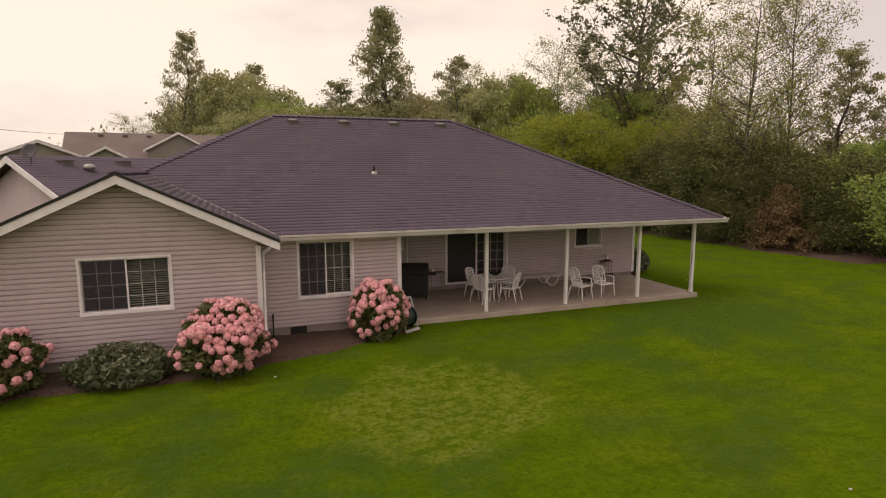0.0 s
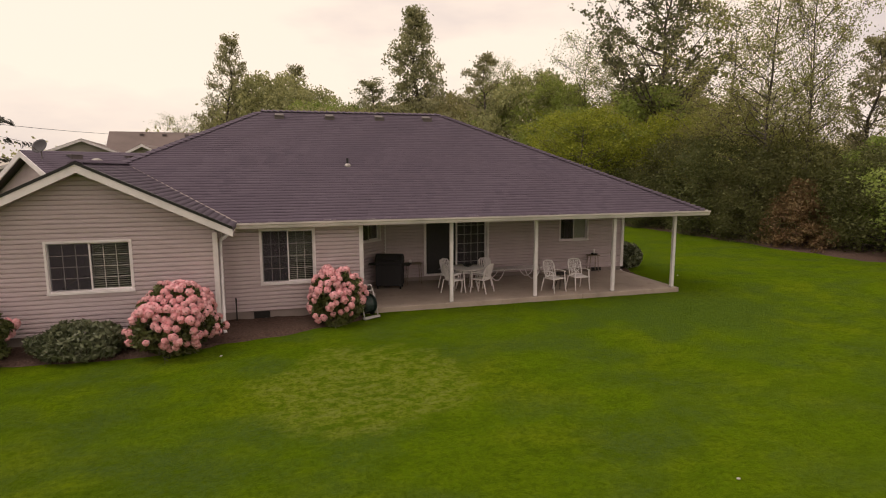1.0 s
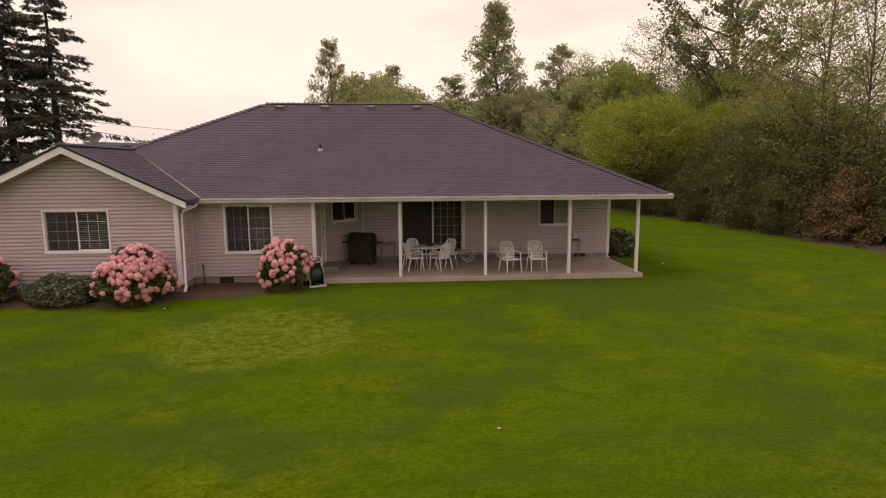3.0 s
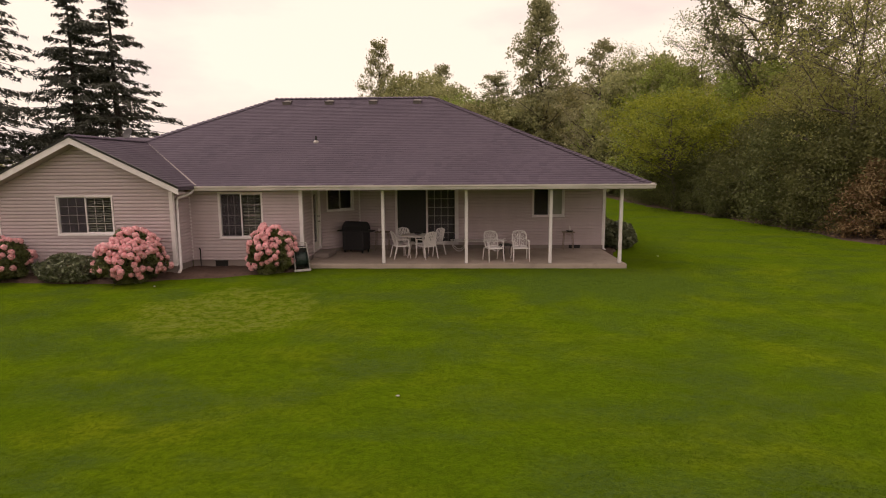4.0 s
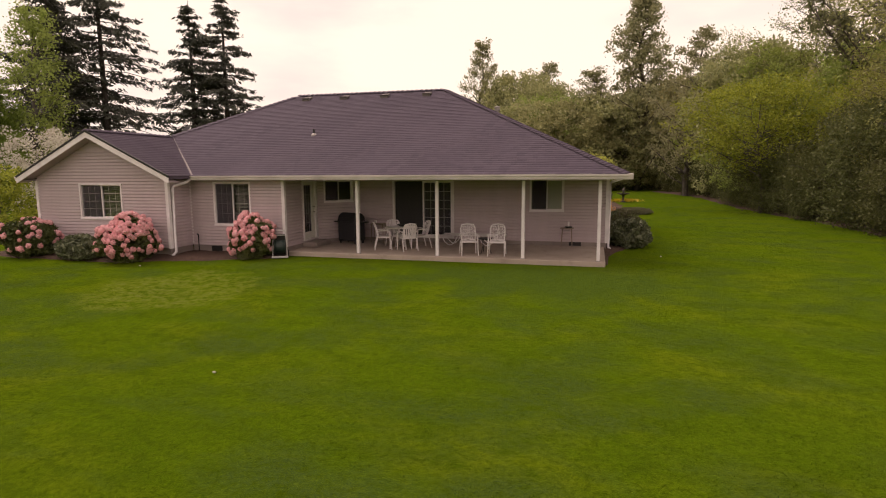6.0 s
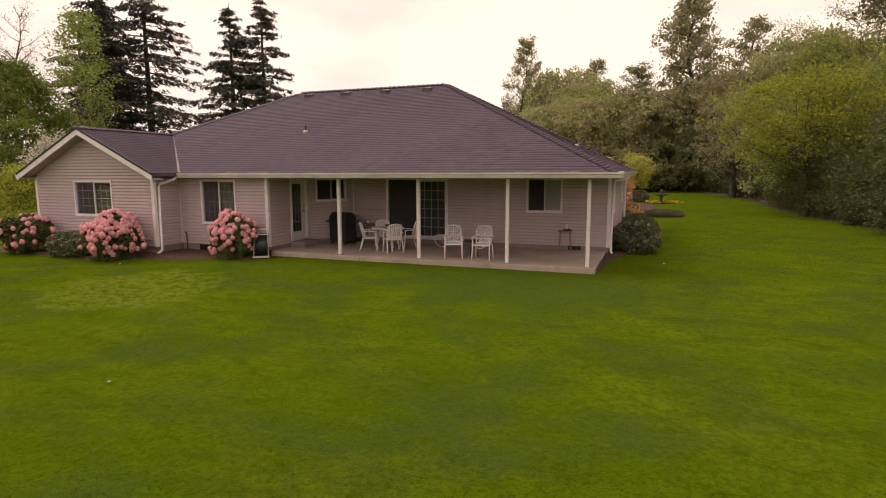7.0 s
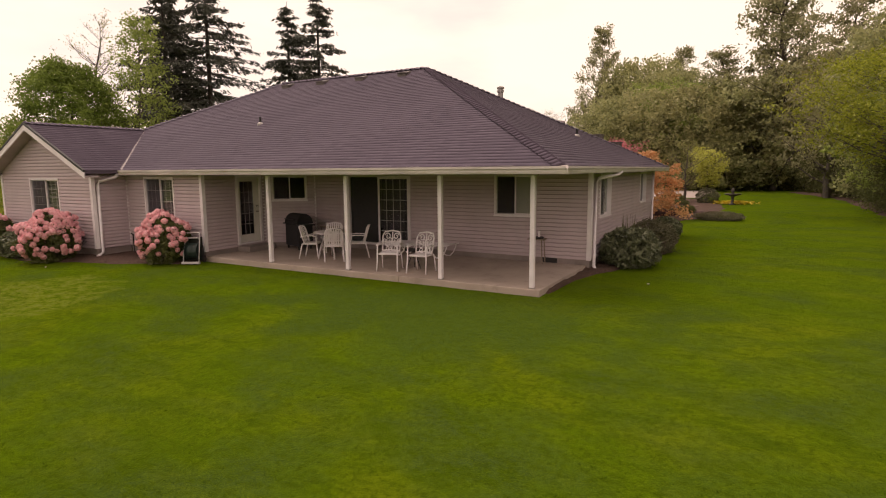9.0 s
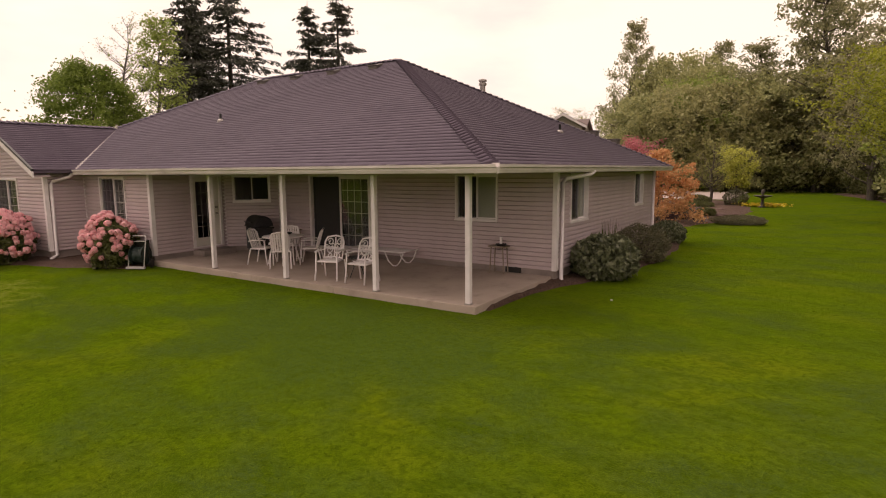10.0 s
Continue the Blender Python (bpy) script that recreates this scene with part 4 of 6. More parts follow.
def grow(h, r, seed, profile, base, limbs, twigs, lift, trunk_r, wander=0.045):
    """Trunk and limbs as segments, and the points where leaves sit."""
    rng = np.random.default_rng(seed)
    f = PROFILE[profile]
    k = 9
    tp = np.zeros((k, 3))
    tp[:, 2] = np.linspace(-0.3, h * 0.95, k)
    tp[1:, :2] = np.cumsum(rng.normal(size=(k - 1, 2)) * wander * h / 3, 0)
    segs = [(*tp[i], *tp[i + 1], trunk_r * (1 - 0.93 * i / (k - 1)), trunk_r * (1 - 0.93 * (i + 1) / (k - 1))) for i in range(k - 1)]
    on_trunk = lambda z: np.array([np.interp(z, tp[:, 2], tp[:, 0]), np.interp(z, tp[:, 2], tp[:, 1]), z])
    tips, ways = [], []
    for i in range(limbs):
        t = ((i + rng.uniform(0, 1)) / limbs)
        length = r * f(t) * rng.uniform(0.62, 1.18)
        z_tip = h * (base + (1 - base) * t)
        rise = length * lift * rng.uniform(0.6, 1.3)
        p = on_trunk(max(h * 0.04, min(h * 0.93, z_tip - rise)))
        az = i * 2.399 + rng.uniform(-0.5, 0.5)
        end = p + np.array([math.cos(az) * length, math.sin(az) * length, z_tip - p[2]])
        mid = p + (end - p) * 0.5 + rng.normal(size=3) * 0.07 * length + np.array([0, 0, -0.06 * length * (1 if lift > 0 else -1)])
        lr = max(0.012, trunk_r * 0.38 * (1 - 0.75 * t))
        segs += [(*p, *mid, lr, lr * 0.6), (*mid, *end, lr * 0.6, lr * 0.15)]
        for j in range(twigs):
            s = rng.uniform(0.35, 1.0)
            q = p + (mid - p) * (s * 2) if s < 0.5 else mid + (end - mid) * (s * 2 - 1)
            d = rng.normal(size=3) + (end - p) / (length + 1e-6) * 0.8
            d[2] += 0.35 * lift
            d /= np.linalg.norm(d)
            e = q + d * length * rng.uniform(0.16, 0.38)
            segs.append((*q, *e, max(lr * 0.32, 0.011 if h > 8 else 0.004), 0.007 if h > 8 else 0.003))
            tips += [e, (q + e) / 2]
            ways += [d, d]
        tips.append(end)
        ways.append((end - p) / (length + 1e-6))
    return rng, segs, np.array(tips), np.array(ways)


def plant(name, h, r, seed, leaf_mat, bark=None, profile="round", base=0.25, limbs=34, twigs=5, lift=0.5, trunk_r=None, leaves=9000, leaf=0.16,
          clump=0.45, lie=0.2, aspect=1.7, label="", category="tree", m=None, shell=0.0, upright=False):
    """A tree or shrub: trunk with limbs, and a crown of many leaves in clumps."""
    trunk_r = trunk_r or h * 0.016
    rng, segs, tips, _ = grow(h, r, seed, profile, base, limbs, twigs, lift, trunk_r)
    ob = thing(name, None, label, category)
    v, q = limb_mesh(segs)
    raw("trunk" if category == "tree" else "stem", v, q, bark or M_BARK, ob)
    if leaves:
        weight = rng.uniform(0.1, 1.0, len(tips)) ** 2.2
        idx = rng.choice(len(tips), leaves, p=weight / weight.sum())
        off = np.clip(rng.normal(size=(leaves, 3)), -1.6, 1.6) * clump * np.array([1, 1, 0.75]) * rng.uniform(0.5, 1.25, len(tips))[idx][:, None]
        c = tips[idx] + off
        k = int(leaves * shell)
        if k:
            f = PROFILE[profile]
            nc = int(40 + 7 * r * h)
            t, az = rng.random(nc) ** 0.8, rng.uniform(0, 2 * math.pi, nc)
            env = np.array([f(a) for a in t])
            lump = np.array([0.34 * noise.noise(Vector((math.cos(a) * 2.0 + seed, math.sin(a) * 2.0, b * 3.5))) for a, b in zip(az, t)])
            rad = r * env * (0.62 + 0.38 * rng.random(nc) ** 0.5 + lump)
            mids = np.stack([rad * np.cos(az), rad * np.sin(az), h * (base + (1 - base) * (t + 0.4 * lump))], 1)
            size = rng.uniform(0.45, 1.25, nc)
            pick = rng.choice(nc, k, p=size ** 2 / (size ** 2).sum())
            c[:k] = mids[pick] + np.clip(rng.normal(size=(k, 3)), -1.7, 1.7) * np.array([1, 1, 0.6]) * (clump * 1.05 * size[pick])[:, None]
        c[:, 2] = np.maximum(c[:, 2], 0.03 + 0.05 * rng.random(leaves))
        v, q = leaf_cards(c, leaf, rng, aspect, lie, np.tile([0.0, 0.0, 0.75], (leaves, 1)) if upright else None)
        raw("crown" if category == "tree" else "foliage", v, q, leaf_mat, ob)
    if m is not None:
        ob.matrix_world = m
    return ob


def fir(name, h, r, seed, label, m):
    """A tall fir: straight trunk, whorls of drooping boughs with hanging sprays."""
    rng = np.random.default_rng(seed)
    segs = [(0, 0, -0.3 + (h + 0.3) * i / 10, 0, 0, -0.3 + (h + 0.3) * (i + 1) / 10, 0.46 * (1 - i / 10.4), 0.46 * (1 - (i + 1) / 10.4)) for i in range(10)]
    c, ways = [], []
    z = h * 0.10
    while z < h * 0.985:
        t = z / h
        for b in range(rng.integers(3, 6)):
            if rng.random() < 0.14:
                continue
            az = rng.uniform(0, 2 * math.pi)
            length = r * (1.06 - t) ** 1.05 * rng.uniform(0.45, 1.12)
            out = np.array([math.cos(az), math.sin(az), 0])
            p = np.array([0, 0, z])
            droop = rng.uniform(0.18, 0.42) * (1 - 0.7 * t)
            pts = [p + out * length * s + np.array([0, 0, length * (0.10 * s - droop * s * s * 1.5 + 0.22 * droop * s ** 4)]) for s in (0, 0.35, 0.7, 1.0)]
            for i in range(3):
                segs.append((*pts[i], *pts[i + 1], 0.05 * (1 - i * 0.3), 0.05 * (1 - (i + 1) * 0.3)))
            k = int(8 + 75 * length / r)
            s = rng.uniform(0.12, 1.0, k)
            pp = np.array([pts[0] + (pts[3] - pts[0]) * a + np.array([0, 0, length * droop * 0.4 * a * (1 - a)]) for a in s])
            side = np.array([-out[1], out[0], 0])
            sw = rng.normal(size=k) * 0.16 * length * (1.15 - s) + rng.normal(size=k) * 0.10
            pp += side[None] * sw[:, None] + np.array([0, 0, -1])[None] * np.abs(rng.normal(size=k) * 0.11)[:, None]
            c.append(pp)
            ways.append(out[None] * 0.7 + side[None] * np.sign(sw)[:, None] * 0.7 + np.array([0, 0, -0.55])[None] + np.zeros((k, 3)))
        z += rng.uniform(0.36, 0.70)
    c, ways = np.concatenate(c), np.concatenate(ways)
    reps = 4
    c = np.repeat(c, reps, 0) + rng.normal(size=(len(c) * reps, 3)) * np.array([0.15, 0.15, 0.08])
    ways = np.repeat(ways, reps, 0)
    ob = thing(name, None, label, "tree")
    v, q = limb_mesh(segs)
    raw("trunk", v, q, M_BARK_D, ob)
    v, q = leaf_cards(c, 0.46, rng, 3.4, 0.0, ways)
    raw("crown", v, q, M_NEEDLE, ob)
    ob.matrix_world = m
    return ob


def at(x, y, turn=0.0, s=1.0, sz=None):
    return Matrix.Translation((x, y, ground_z(x, y))) @ Matrix.Rotation(radians(turn), 4, "Z") @ Matrix.Diagonal((s, s, sz or s, 1))


# firs and neighbours' trees beyond the wing
L_FIR = "tall dark fir with drooping boughs against the sky"
fir_a = fir("fir_tree", 21.0, 10.0, 11, L_FIR, at(-38.3, 37.6))
fir_b = fir("fir_tree", 20.4, 9.2, 12, L_FIR, at(-41.6, 36.6))
fir("fir_tree", 26.0, 11.0, 13, "very tall dark fir with a thick bare trunk", at(-47.5, 31.0))
copy_thing(fir_b, at(-50.6, 28.2, 140, 1.10))
copy_thing(fir_a, at(-54.5, 32.0, 70, 1.05))
for f in (fir_a, fir_b):
    f["group"] = "firs beyond the wing"
plant("dome_tree", 12.2, 5.0, 21, M_LEAF_DOME, profile="dome", base=0.06, limbs=90, twigs=6, lift=0.35, leaves=46000, leaf=0.22, clump=0.42, shell=0.85, label="dense dome-shaped bright green tree", m=at(-47.5, 16.6, 0, 0.93))
plant("bare_tree", 20.0, 4.6, 22, M_LEAF_BUD, profile="narrow", base=0.3, limbs=46, twigs=9, lift=0.9, leaves=1800, leaf=0.16, clump=0.35, label="nearly bare tall tree with a few buds", m=at(-61.8, 28.1))
plant("poplar_tree", 16.2, 3.4, 23, M_LEAF_MID, profile="narrow", base=0.12, limbs=60, twigs=6, lift=1.1, leaves=10000, leaf=0.24, clump=0.45, label="slender light green spring poplar", m=at(-45.8, 22.3))
plant("blossom_tree", 5.0, 2.6, 24, M_WHITEBLOOM, profile="round", base=0.25, limbs=30, twigs=6, leaves=9000, leaf=0.13, clump=0.26, label="small fruit tree in white blossom", m=at(-30.8, 9.6))
plant("yellow_shrub", 2.8, 1.9, 25, M_LEAF_SPRING, profile="dome", base=0.05, limbs=40, twigs=5, leaves=9000, leaf=0.13, clump=0.28, label="yellow-green rounded garden shrub", category="shrub", m=at(-25.2, 2.6))

# cottonwoods standing up over the woods
cot = plant("cottonwood", 24.0, 4.0, 31, M_LEAF_COTTON, profile="narrow", base=0.16, limbs=56, twigs=6, lift=0.9, leaves=11000, leaf=0.34, clump=0.42, upright=True, aspect=2.2, label="tall slender cottonwood with sparse spring leaves", m=at(-20.6, 81.0))
plant("cottonwood", 21.5, 4.9, 32, M_LEAF_COTTON, profile="cone", base=0.22, limbs=70, twigs=6, lift=0.8, leaves=15000, leaf=0.32, clump=0.45, upright=True, aspect=2.2, label="tall dense dark cottonwood with a pointed top", m=at(4.8, 57.5, 0, 1.35, 1.10))
for x, y, tn, s, sz in ((-13.1, 92.7, 60, 1.0, 0.78), (-8.9, 93.0, 100, 1.15, 0.93), (-16.5, 88.0, 200, 0.9, 0.66), (8.4, 43.5, 40, 0.85, 0.66), (-1.4, 60.0, 300, 1.1, 0.62), (19.4, 9.6, 250, 0.55, 0.455), (18.6, 5.9, 30, 0.42, 0.37)):
    copy_thing(cot, at(x, y, tn, s, sz))
plant("open_tree", 20.5, 6.0, 33, M_LEAF_OPEN, profile="round", base=0.45, limbs=54, twigs=8, lift=0.9, leaves=10000, leaf=0.27, clump=0.30, aspect=1.4, label="tall spreading tree with an airy grey-green crown", m=at(16.6, 23.6))
sparse = plant("birch_tree", 14.8, 4.2, 34, M_LEAF_BUD, trunk_r=0.15, profile="fan", base=0.25, limbs=52, twigs=11, lift=0.75, leaves=12500, leaf=0.125, clump=0.42, label="slender tree with bare twigs and first leaves", m=at(12.6, 10.4))
copy_thing(sparse, at(14.3, 7.9, 130, 0.62, 1.05))
copy_thing(sparse, at(15.5, 33.5, 80, 1.15, 1.12))
copy_thing(sparse, at(18.3, 30.5, 210, 1.1, 1.05))
copy_thing(sparse, at(14.6, 15.5, 320, 1.0, 0.95))
copy_thing(sparse, at(13.0, 50.0, 20, 1.1, 1.1))
copy_thing(sparse, at(15.2, 10.6, 75, 0.85, 0.56))
copy_thing(sparse, at(17.4, 13.6, 190, 0.9, 0.60))
copy_thing(sparse, at(13.4, 14.0, 260, 0.8, 0.55))
copy_thing(sparse, at(-26.5, 72.0, 20, 1.0, 0.75))

# broad trees of the wood edge
round_a = plant("broadleaf_tree", 10.0, 4.4, 41, M_LEAF_MID, profile="round", base=0.08, limbs=56, twigs=5, lift=0.45, leaves=22000, leaf=0.22, clump=0.36, shell=0.35, label="leafy mid-green tree at the wood edge", m=at(16.2, 24.0))
round_b = plant("broadleaf_tree", 9.5, 4.8, 42, M_LEAF_DULL, profile="round", base=0.06, limbs=60, twigs=5, lift=0.4, leaves=22000, leaf=0.27, clump=0.42, shell=0.5, label="dull green bushy tree at the wood edge", m=at(-2.5, 58.0, 0, 1.12, 1.12))
bright = plant("spring_tree", 10.2, 4.9, 43, M_LEAF_SPRING, profile="round", base=0.46, limbs=58, twigs=8, lift=0.5, leaves=23000, leaf=0.17, clump=0.36, shell=0.28, label="yellow-green spring tree hanging over the lawn edge", m=at(9.9, 23.0, 40, 0.88, 0.78))
for x, y, tn, s, sz in ((1.8, 58.6, 120, 1.15, 1.05), (-6.8, 58.5, 220, 1.1, 1.0), (-11.0, 60.0, 40, 1.1, 0.95), (6.6, 60.5, 10, 1.15, 1.15), (10.2, 58.0, 200, 1.1, 1.2), (-8.0, 76.0, 330, 1.3, 1.4), (13.2, 40.0, 75, 1.0, 1.2), (18.5, 27.0, 160, 1.0, 0.95), (-13.0, 81.5, 15, 1.4, 1.65), (-18.5, 88.0, 190, 1.2, 1.3)):
    copy_thing(round_b, at(x, y, tn, s, sz))
for x, y, tn, s, sz in ((-3.0, 60.0, 50, 1.15, 1.15), (12.5, 28.0, 100, 0.95, 0.86), (-7.5, 62.0, 260, 1.2, 1.2), (18.6, 19.5, 300, 0.9, 0.80), (7.6, 66.0, 20, 1.0, 1.3), (13.8, 36.5, 150, 1.0, 1.2), (12.8, 47.5, 80, 1.0, 1.3), (17.5, 5.5, 10, 0.7, 0.55)):
    copy_thing(round_a, at(x, y, tn, s, sz))
for x, y, tn, s, sz in ((-11.5, 80.0, 30, 1.2, 1.4), (13.2, 31.0, 140, 0.9, 0.95), (14.2, 19.0, 250, 0.72, 0.92), (-27.0, 60.0, 70, 0.9, 0.9)):
    copy_thing(bright, at(x, y, tn, s, sz))

# dark thicket along the right edge of the lawn
thick = plant("thicket_shrub", 5.4, 3.0, 51, M_LEAF_DARK, M_BARK_D, profile="round", base=0.03, limbs=70, twigs=6, lift=0.4, leaves=20000, leaf=0.14, clump=0.36, shell=0.4, label="dark tangled shrub in the thicket by the lawn", category="shrub", m=at(12.6, 12.4))
thick["group"] = "thicket shrubs along the lawn"
for x, y, tn, s, sz in ((13.0, 16.2, 60, 1.05, 1.05), (12.2, 20.6, 10, 0.85, 0.8), (11.8, 25.8, 300, 0.9, 0.85), (11.4, 31.0, 190, 0.9, 0.9), (12.2, 9.6, 95, 0.7, 0.75), (14.0, 20.2, 120, 0.95, 0.9), (13.6, 24.6, 200, 1.0, 0.95), (13.4, 29.0, 280, 1.0, 1.0), (12.0, 34.0, 20, 1.0, 1.1), (11.7, 39.5, 90, 1.05, 1.1),
                        (10.9, 45.0, 150, 1.1, 1.1), (9.9, 51.0, 230, 1.1, 1.1), (7.6, 58.0, 300, 1.1, 1.2), (4.4, 61.0, 100, 1.0, 1.2), (1.2, 60.5, 30, 1.0, 1.1), (14.2, 9.0, 45, 1.0, 0.95), (15.0, 4.6, 110, 0.95, 0.85), (15.4, 0.6, 170, 0.9, 0.72), (16.0, 13.0, 260, 1.1, 1.1), (16.5, -3.5, 75, 0.9, 0.7), (11.3, 17.6, 30, 0.55, 0.62), (11.0, 22.8, 140, 0.6, 0.66), (10.9, 28.2, 250, 0.6, 0.6)):
    copy_thing(thick, at(x, y, tn, s, sz))
plant("cedar_bush", 3.1, 1.75, 52, M_CEDAR, M_BARK_D, profile="cone", base=0.04, limbs=80, twigs=6, lift=0.45, leaves=22000, leaf=0.13, clump=0.20, shell=0.6, aspect=3.0, label="russet brown cedar bush by the lawn edge", category="shrub", m=at(12.4, 7.0))
plant("dogwood_tree", 3.9, 2.0, 53, M_LEAF_MID, profile="fan", base=0.3, limbs=34, twigs=6, lift=0.3, leaves=5200, leaf=0.14, clump=0.28, lie=0.6, label="light green small tree in layered sprays", m=at(12.6, 1.4))

# far woods all round, too distant to count
def far_woods():
    rng = np.random.default_rng(77)
    c = []
    for i in range(420):
        a = rng.uniform(0, 2 * math.pi)
        d = rng.uniform(115, 165)
        hh = rng.uniform(6, 13) * (1.0 + 0.3 * math.sin(a * 5))
        n = 420
        q = rng.normal(size=(n, 3)) * np.array([3.2, 3.2, hh * 0.24]) + np.array([math.cos(a) * d - 8, math.sin(a) * d + 5, hh * 0.42])
        q[:, 2] = np.clip(q[:, 2], 0.2, None)
        c.append(q)
    v, q = leaf_cards(np.concatenate(c), 0.85, rng, 1.5, 0.2)
    tagged(raw("far_woods", v, q, M_LEAF_DULL), "hazy distant belt of mixed trees", "woods", kind="stuff")


far_woods()


# ---- shrubs by the house ----
def petal_ball(seed):
    """A round truss: overlapping petals lying over a ball, open towards the stem."""
    rng = np.random.default_rng(seed)
    n = 64
    d = rng.normal(size=(n, 3))
    d[:, 2] = np.abs(d[:, 2]) - 0.30
    d /= np.linalg.norm(d, axis=1, keepdims=True)
    a = np.cross(d, rng.normal(size=(n, 3)))
    a /= np.linalg.norm(a, axis=1, keepdims=True)
    b = np.cross(d, a)
    c = d * rng.uniform(0.062, 0.080, (n, 1))
    k = rng.uniform(0.024, 0.036, (n, 1))
    tilt = d * rng.uniform(-0.010, 0.016, (n, 1))
    v = np.stack([c - a * k, c + b * k + tilt, c + a * k + tilt, c - b * k], 1).reshape(-1, 3)
    ob = raw("flower_head", v, np.arange(4 * n).reshape(n, 4), M_PETAL)
    me = ob.data
    bpy.data.objects.remove(ob)
    return me


BALLS = [petal_ball(s) for s in (1, 2, 3)]


def rhododendron(rx, ry, h, seed, clusters, m, label, bias=0.0):
    """A domed shrub with whorled leaves and round heads of pink flowers."""
    rng = np.random.default_rng(seed)
    ob = thing("rhododendron", None, label, "shrub", "rhododendrons along the wall")
    rr, segs, tips, _ = grow(h, 1.0, seed, "dome", 0.10, 60, 5, 0.6, 0.05)
    segs = np.array(segs)
    for k in (0, 3):
        segs[:, k] *= rx
        segs[:, k + 1] *= ry
    v, q = limb_mesh(segs)
    raw("stem", v, q, M_BARK_D, ob)
    n = 9000
    c = rng.normal(size=(n, 3))
    c /= np.linalg.norm(c, axis=1, keepdims=True)
    lump = np.array([0.34 * noise.noise(Vector((p[0] * 2.1, p[1] * 2.1, p[2] * 2.1 + seed))) for p in c])
    rad = (0.70 + 0.27 * rng.random(n) ** 0.6 + lump)[:, None]
    c = c * rad * np.array([rx, ry, h * 0.54]) + np.array([0, 0, h * 0.46])
    c[:, 2] = np.maximum(c[:, 2], 0.05)
    v, q = leaf_cards(c, 0.125, rng, 2.6, 0.1)
    raw("foliage", v, q, M_RHODO_LEAF, ob)
    placed, tries = [], 0
    while len(placed) < clusters and tries < clusters * 30:
        tries += 1
        d = rng.normal(size=3)
        d /= np.linalg.norm(d)
        if d[2] < -0.55 or (d[2] < 0.1 and rng.random() < 0.72) or (d[1] > 0.5 and rng.random() < 0.7):
            continue
        if noise.noise(Vector((d[0] * 1.8 + seed, d[1] * 1.8, d[2] * 1.8))) < bias and rng.random() < 0.9:
            continue
        lp = 0.34 * noise.noise(Vector((d[0] * 2.1, d[1] * 2.1, d[2] * 2.1 + seed)))
        p = d * np.array([rx, ry, h * 0.54]) * (1.0 + lp) + np.array([0, 0, h * 0.46])
        if any(np.linalg.norm(p - o) < 0.105 for o in placed):
            continue
        placed.append(p)
        f = new("flower_head", BALLS[int(rng.integers(0, 3))])
        f.parent = ob
        s = rng.uniform(0.82, 1.30)
        f.matrix_basis = Matrix.Translation(p) @ Vector((0, 0, 1)).rotation_difference(Vector(d)).to_matrix().to_4x4() @ Matrix.Diagonal((s, s, s, 1))
    ob.matrix_world = m
    return ob


rhododendron(0.84, 0.76, 1.46, 3, 165, at(-14.22, -1.93), "rhododendron thick with pink flower heads by the wall", -0.18)
rhododendron(0.68, 0.62, 1.34, 8, 105, at(-10.58, -0.72), "rounded rhododendron with many pink flower heads", -0.08)
rhododendron(0.90, 0.74, 1.26, 5, 62, at(-18.20, -1.85), "rhododendron with few fading pink flower heads", 0.08)


def mound(name, rx, ry, h, seed, mat, n, leaf, label, m, aspect=2.4, lie=0.1):
    """A low rounded shrub, leaves standing on a lumpy dome."""
    rng = np.random.default_rng(seed)
    ob = thing(name, None, label, "shrub")
    rr, segs, tips, _ = grow(h, 1.0, seed, "dome", 0.08, 46, 5, 0.6, 0.04)
    segs = np.array(segs)
    for k in (0, 3):
        segs[:, k] *= rx * 0.9
        segs[:, k + 1] *= ry * 0.9
    segs[:, 2] *= 0.9
    segs[:, 5] *= 0.9
    v, q = limb_mesh(segs)
    raw("stem", v, q, M_BARK_D, ob)
    c = rng.normal(size=(n, 3))
    c /= np.linalg.norm(c, axis=1, keepdims=True)
    lump = np.array([0.20 * noise.noise(Vector((p[0] * 2.4, p[1] * 2.4, p[2] * 2.4 + seed))) for p in c])
    c = c * (0.62 + 0.38 * rng.random(n) ** 0.5 + lump)[:, None] * np.array([rx, ry, h * 0.56]) + np.array([0, 0, h * 0.44])
    c[:, 2] = np.maximum(c[:, 2], 0.04)
    v, q = leaf_cards(c, leaf, rng, aspect, lie)
    raw("foliage", v, q, mat, ob)
    ob.matrix_world = m
    return ob


mound("evergreen_shrub", 0.95, 0.62, 0.76, 61, M_SHRUB_LEAF, 4600, 0.13, "low spreading evergreen shrub with pale-edged leaves", at(-16.05, -1.90))
mound("viburnum_shrub", 0.78, 0.86, 1.0, 62, M_SHRUB_LEAF, 5200, 0.16, "rounded dark evergreen shrub with drooping pale leaves", at(1.02, 4.55))
mound("grey_shrub", 0.78, 1.05, 1.0, 63, M_GREY_LEAF, 9000, 0.07, "soft grey-green shrub beside the house wall", at(1.05, 7.6), 3.0)
mound("dark_shrub", 0.60, 0.8, 0.75, 64, M_SHRUB_LEAF, 5000, 0.10, "small dark shrub at the end of the bed", at(0.85, 11.9))
mound("low_juniper", 1.15, 0.95, 0.42, 65, M_GREY_LEAF, 7000, 0.08, "low spreading juniper on the side lawn", at(2.15, 20.3), 3.0)
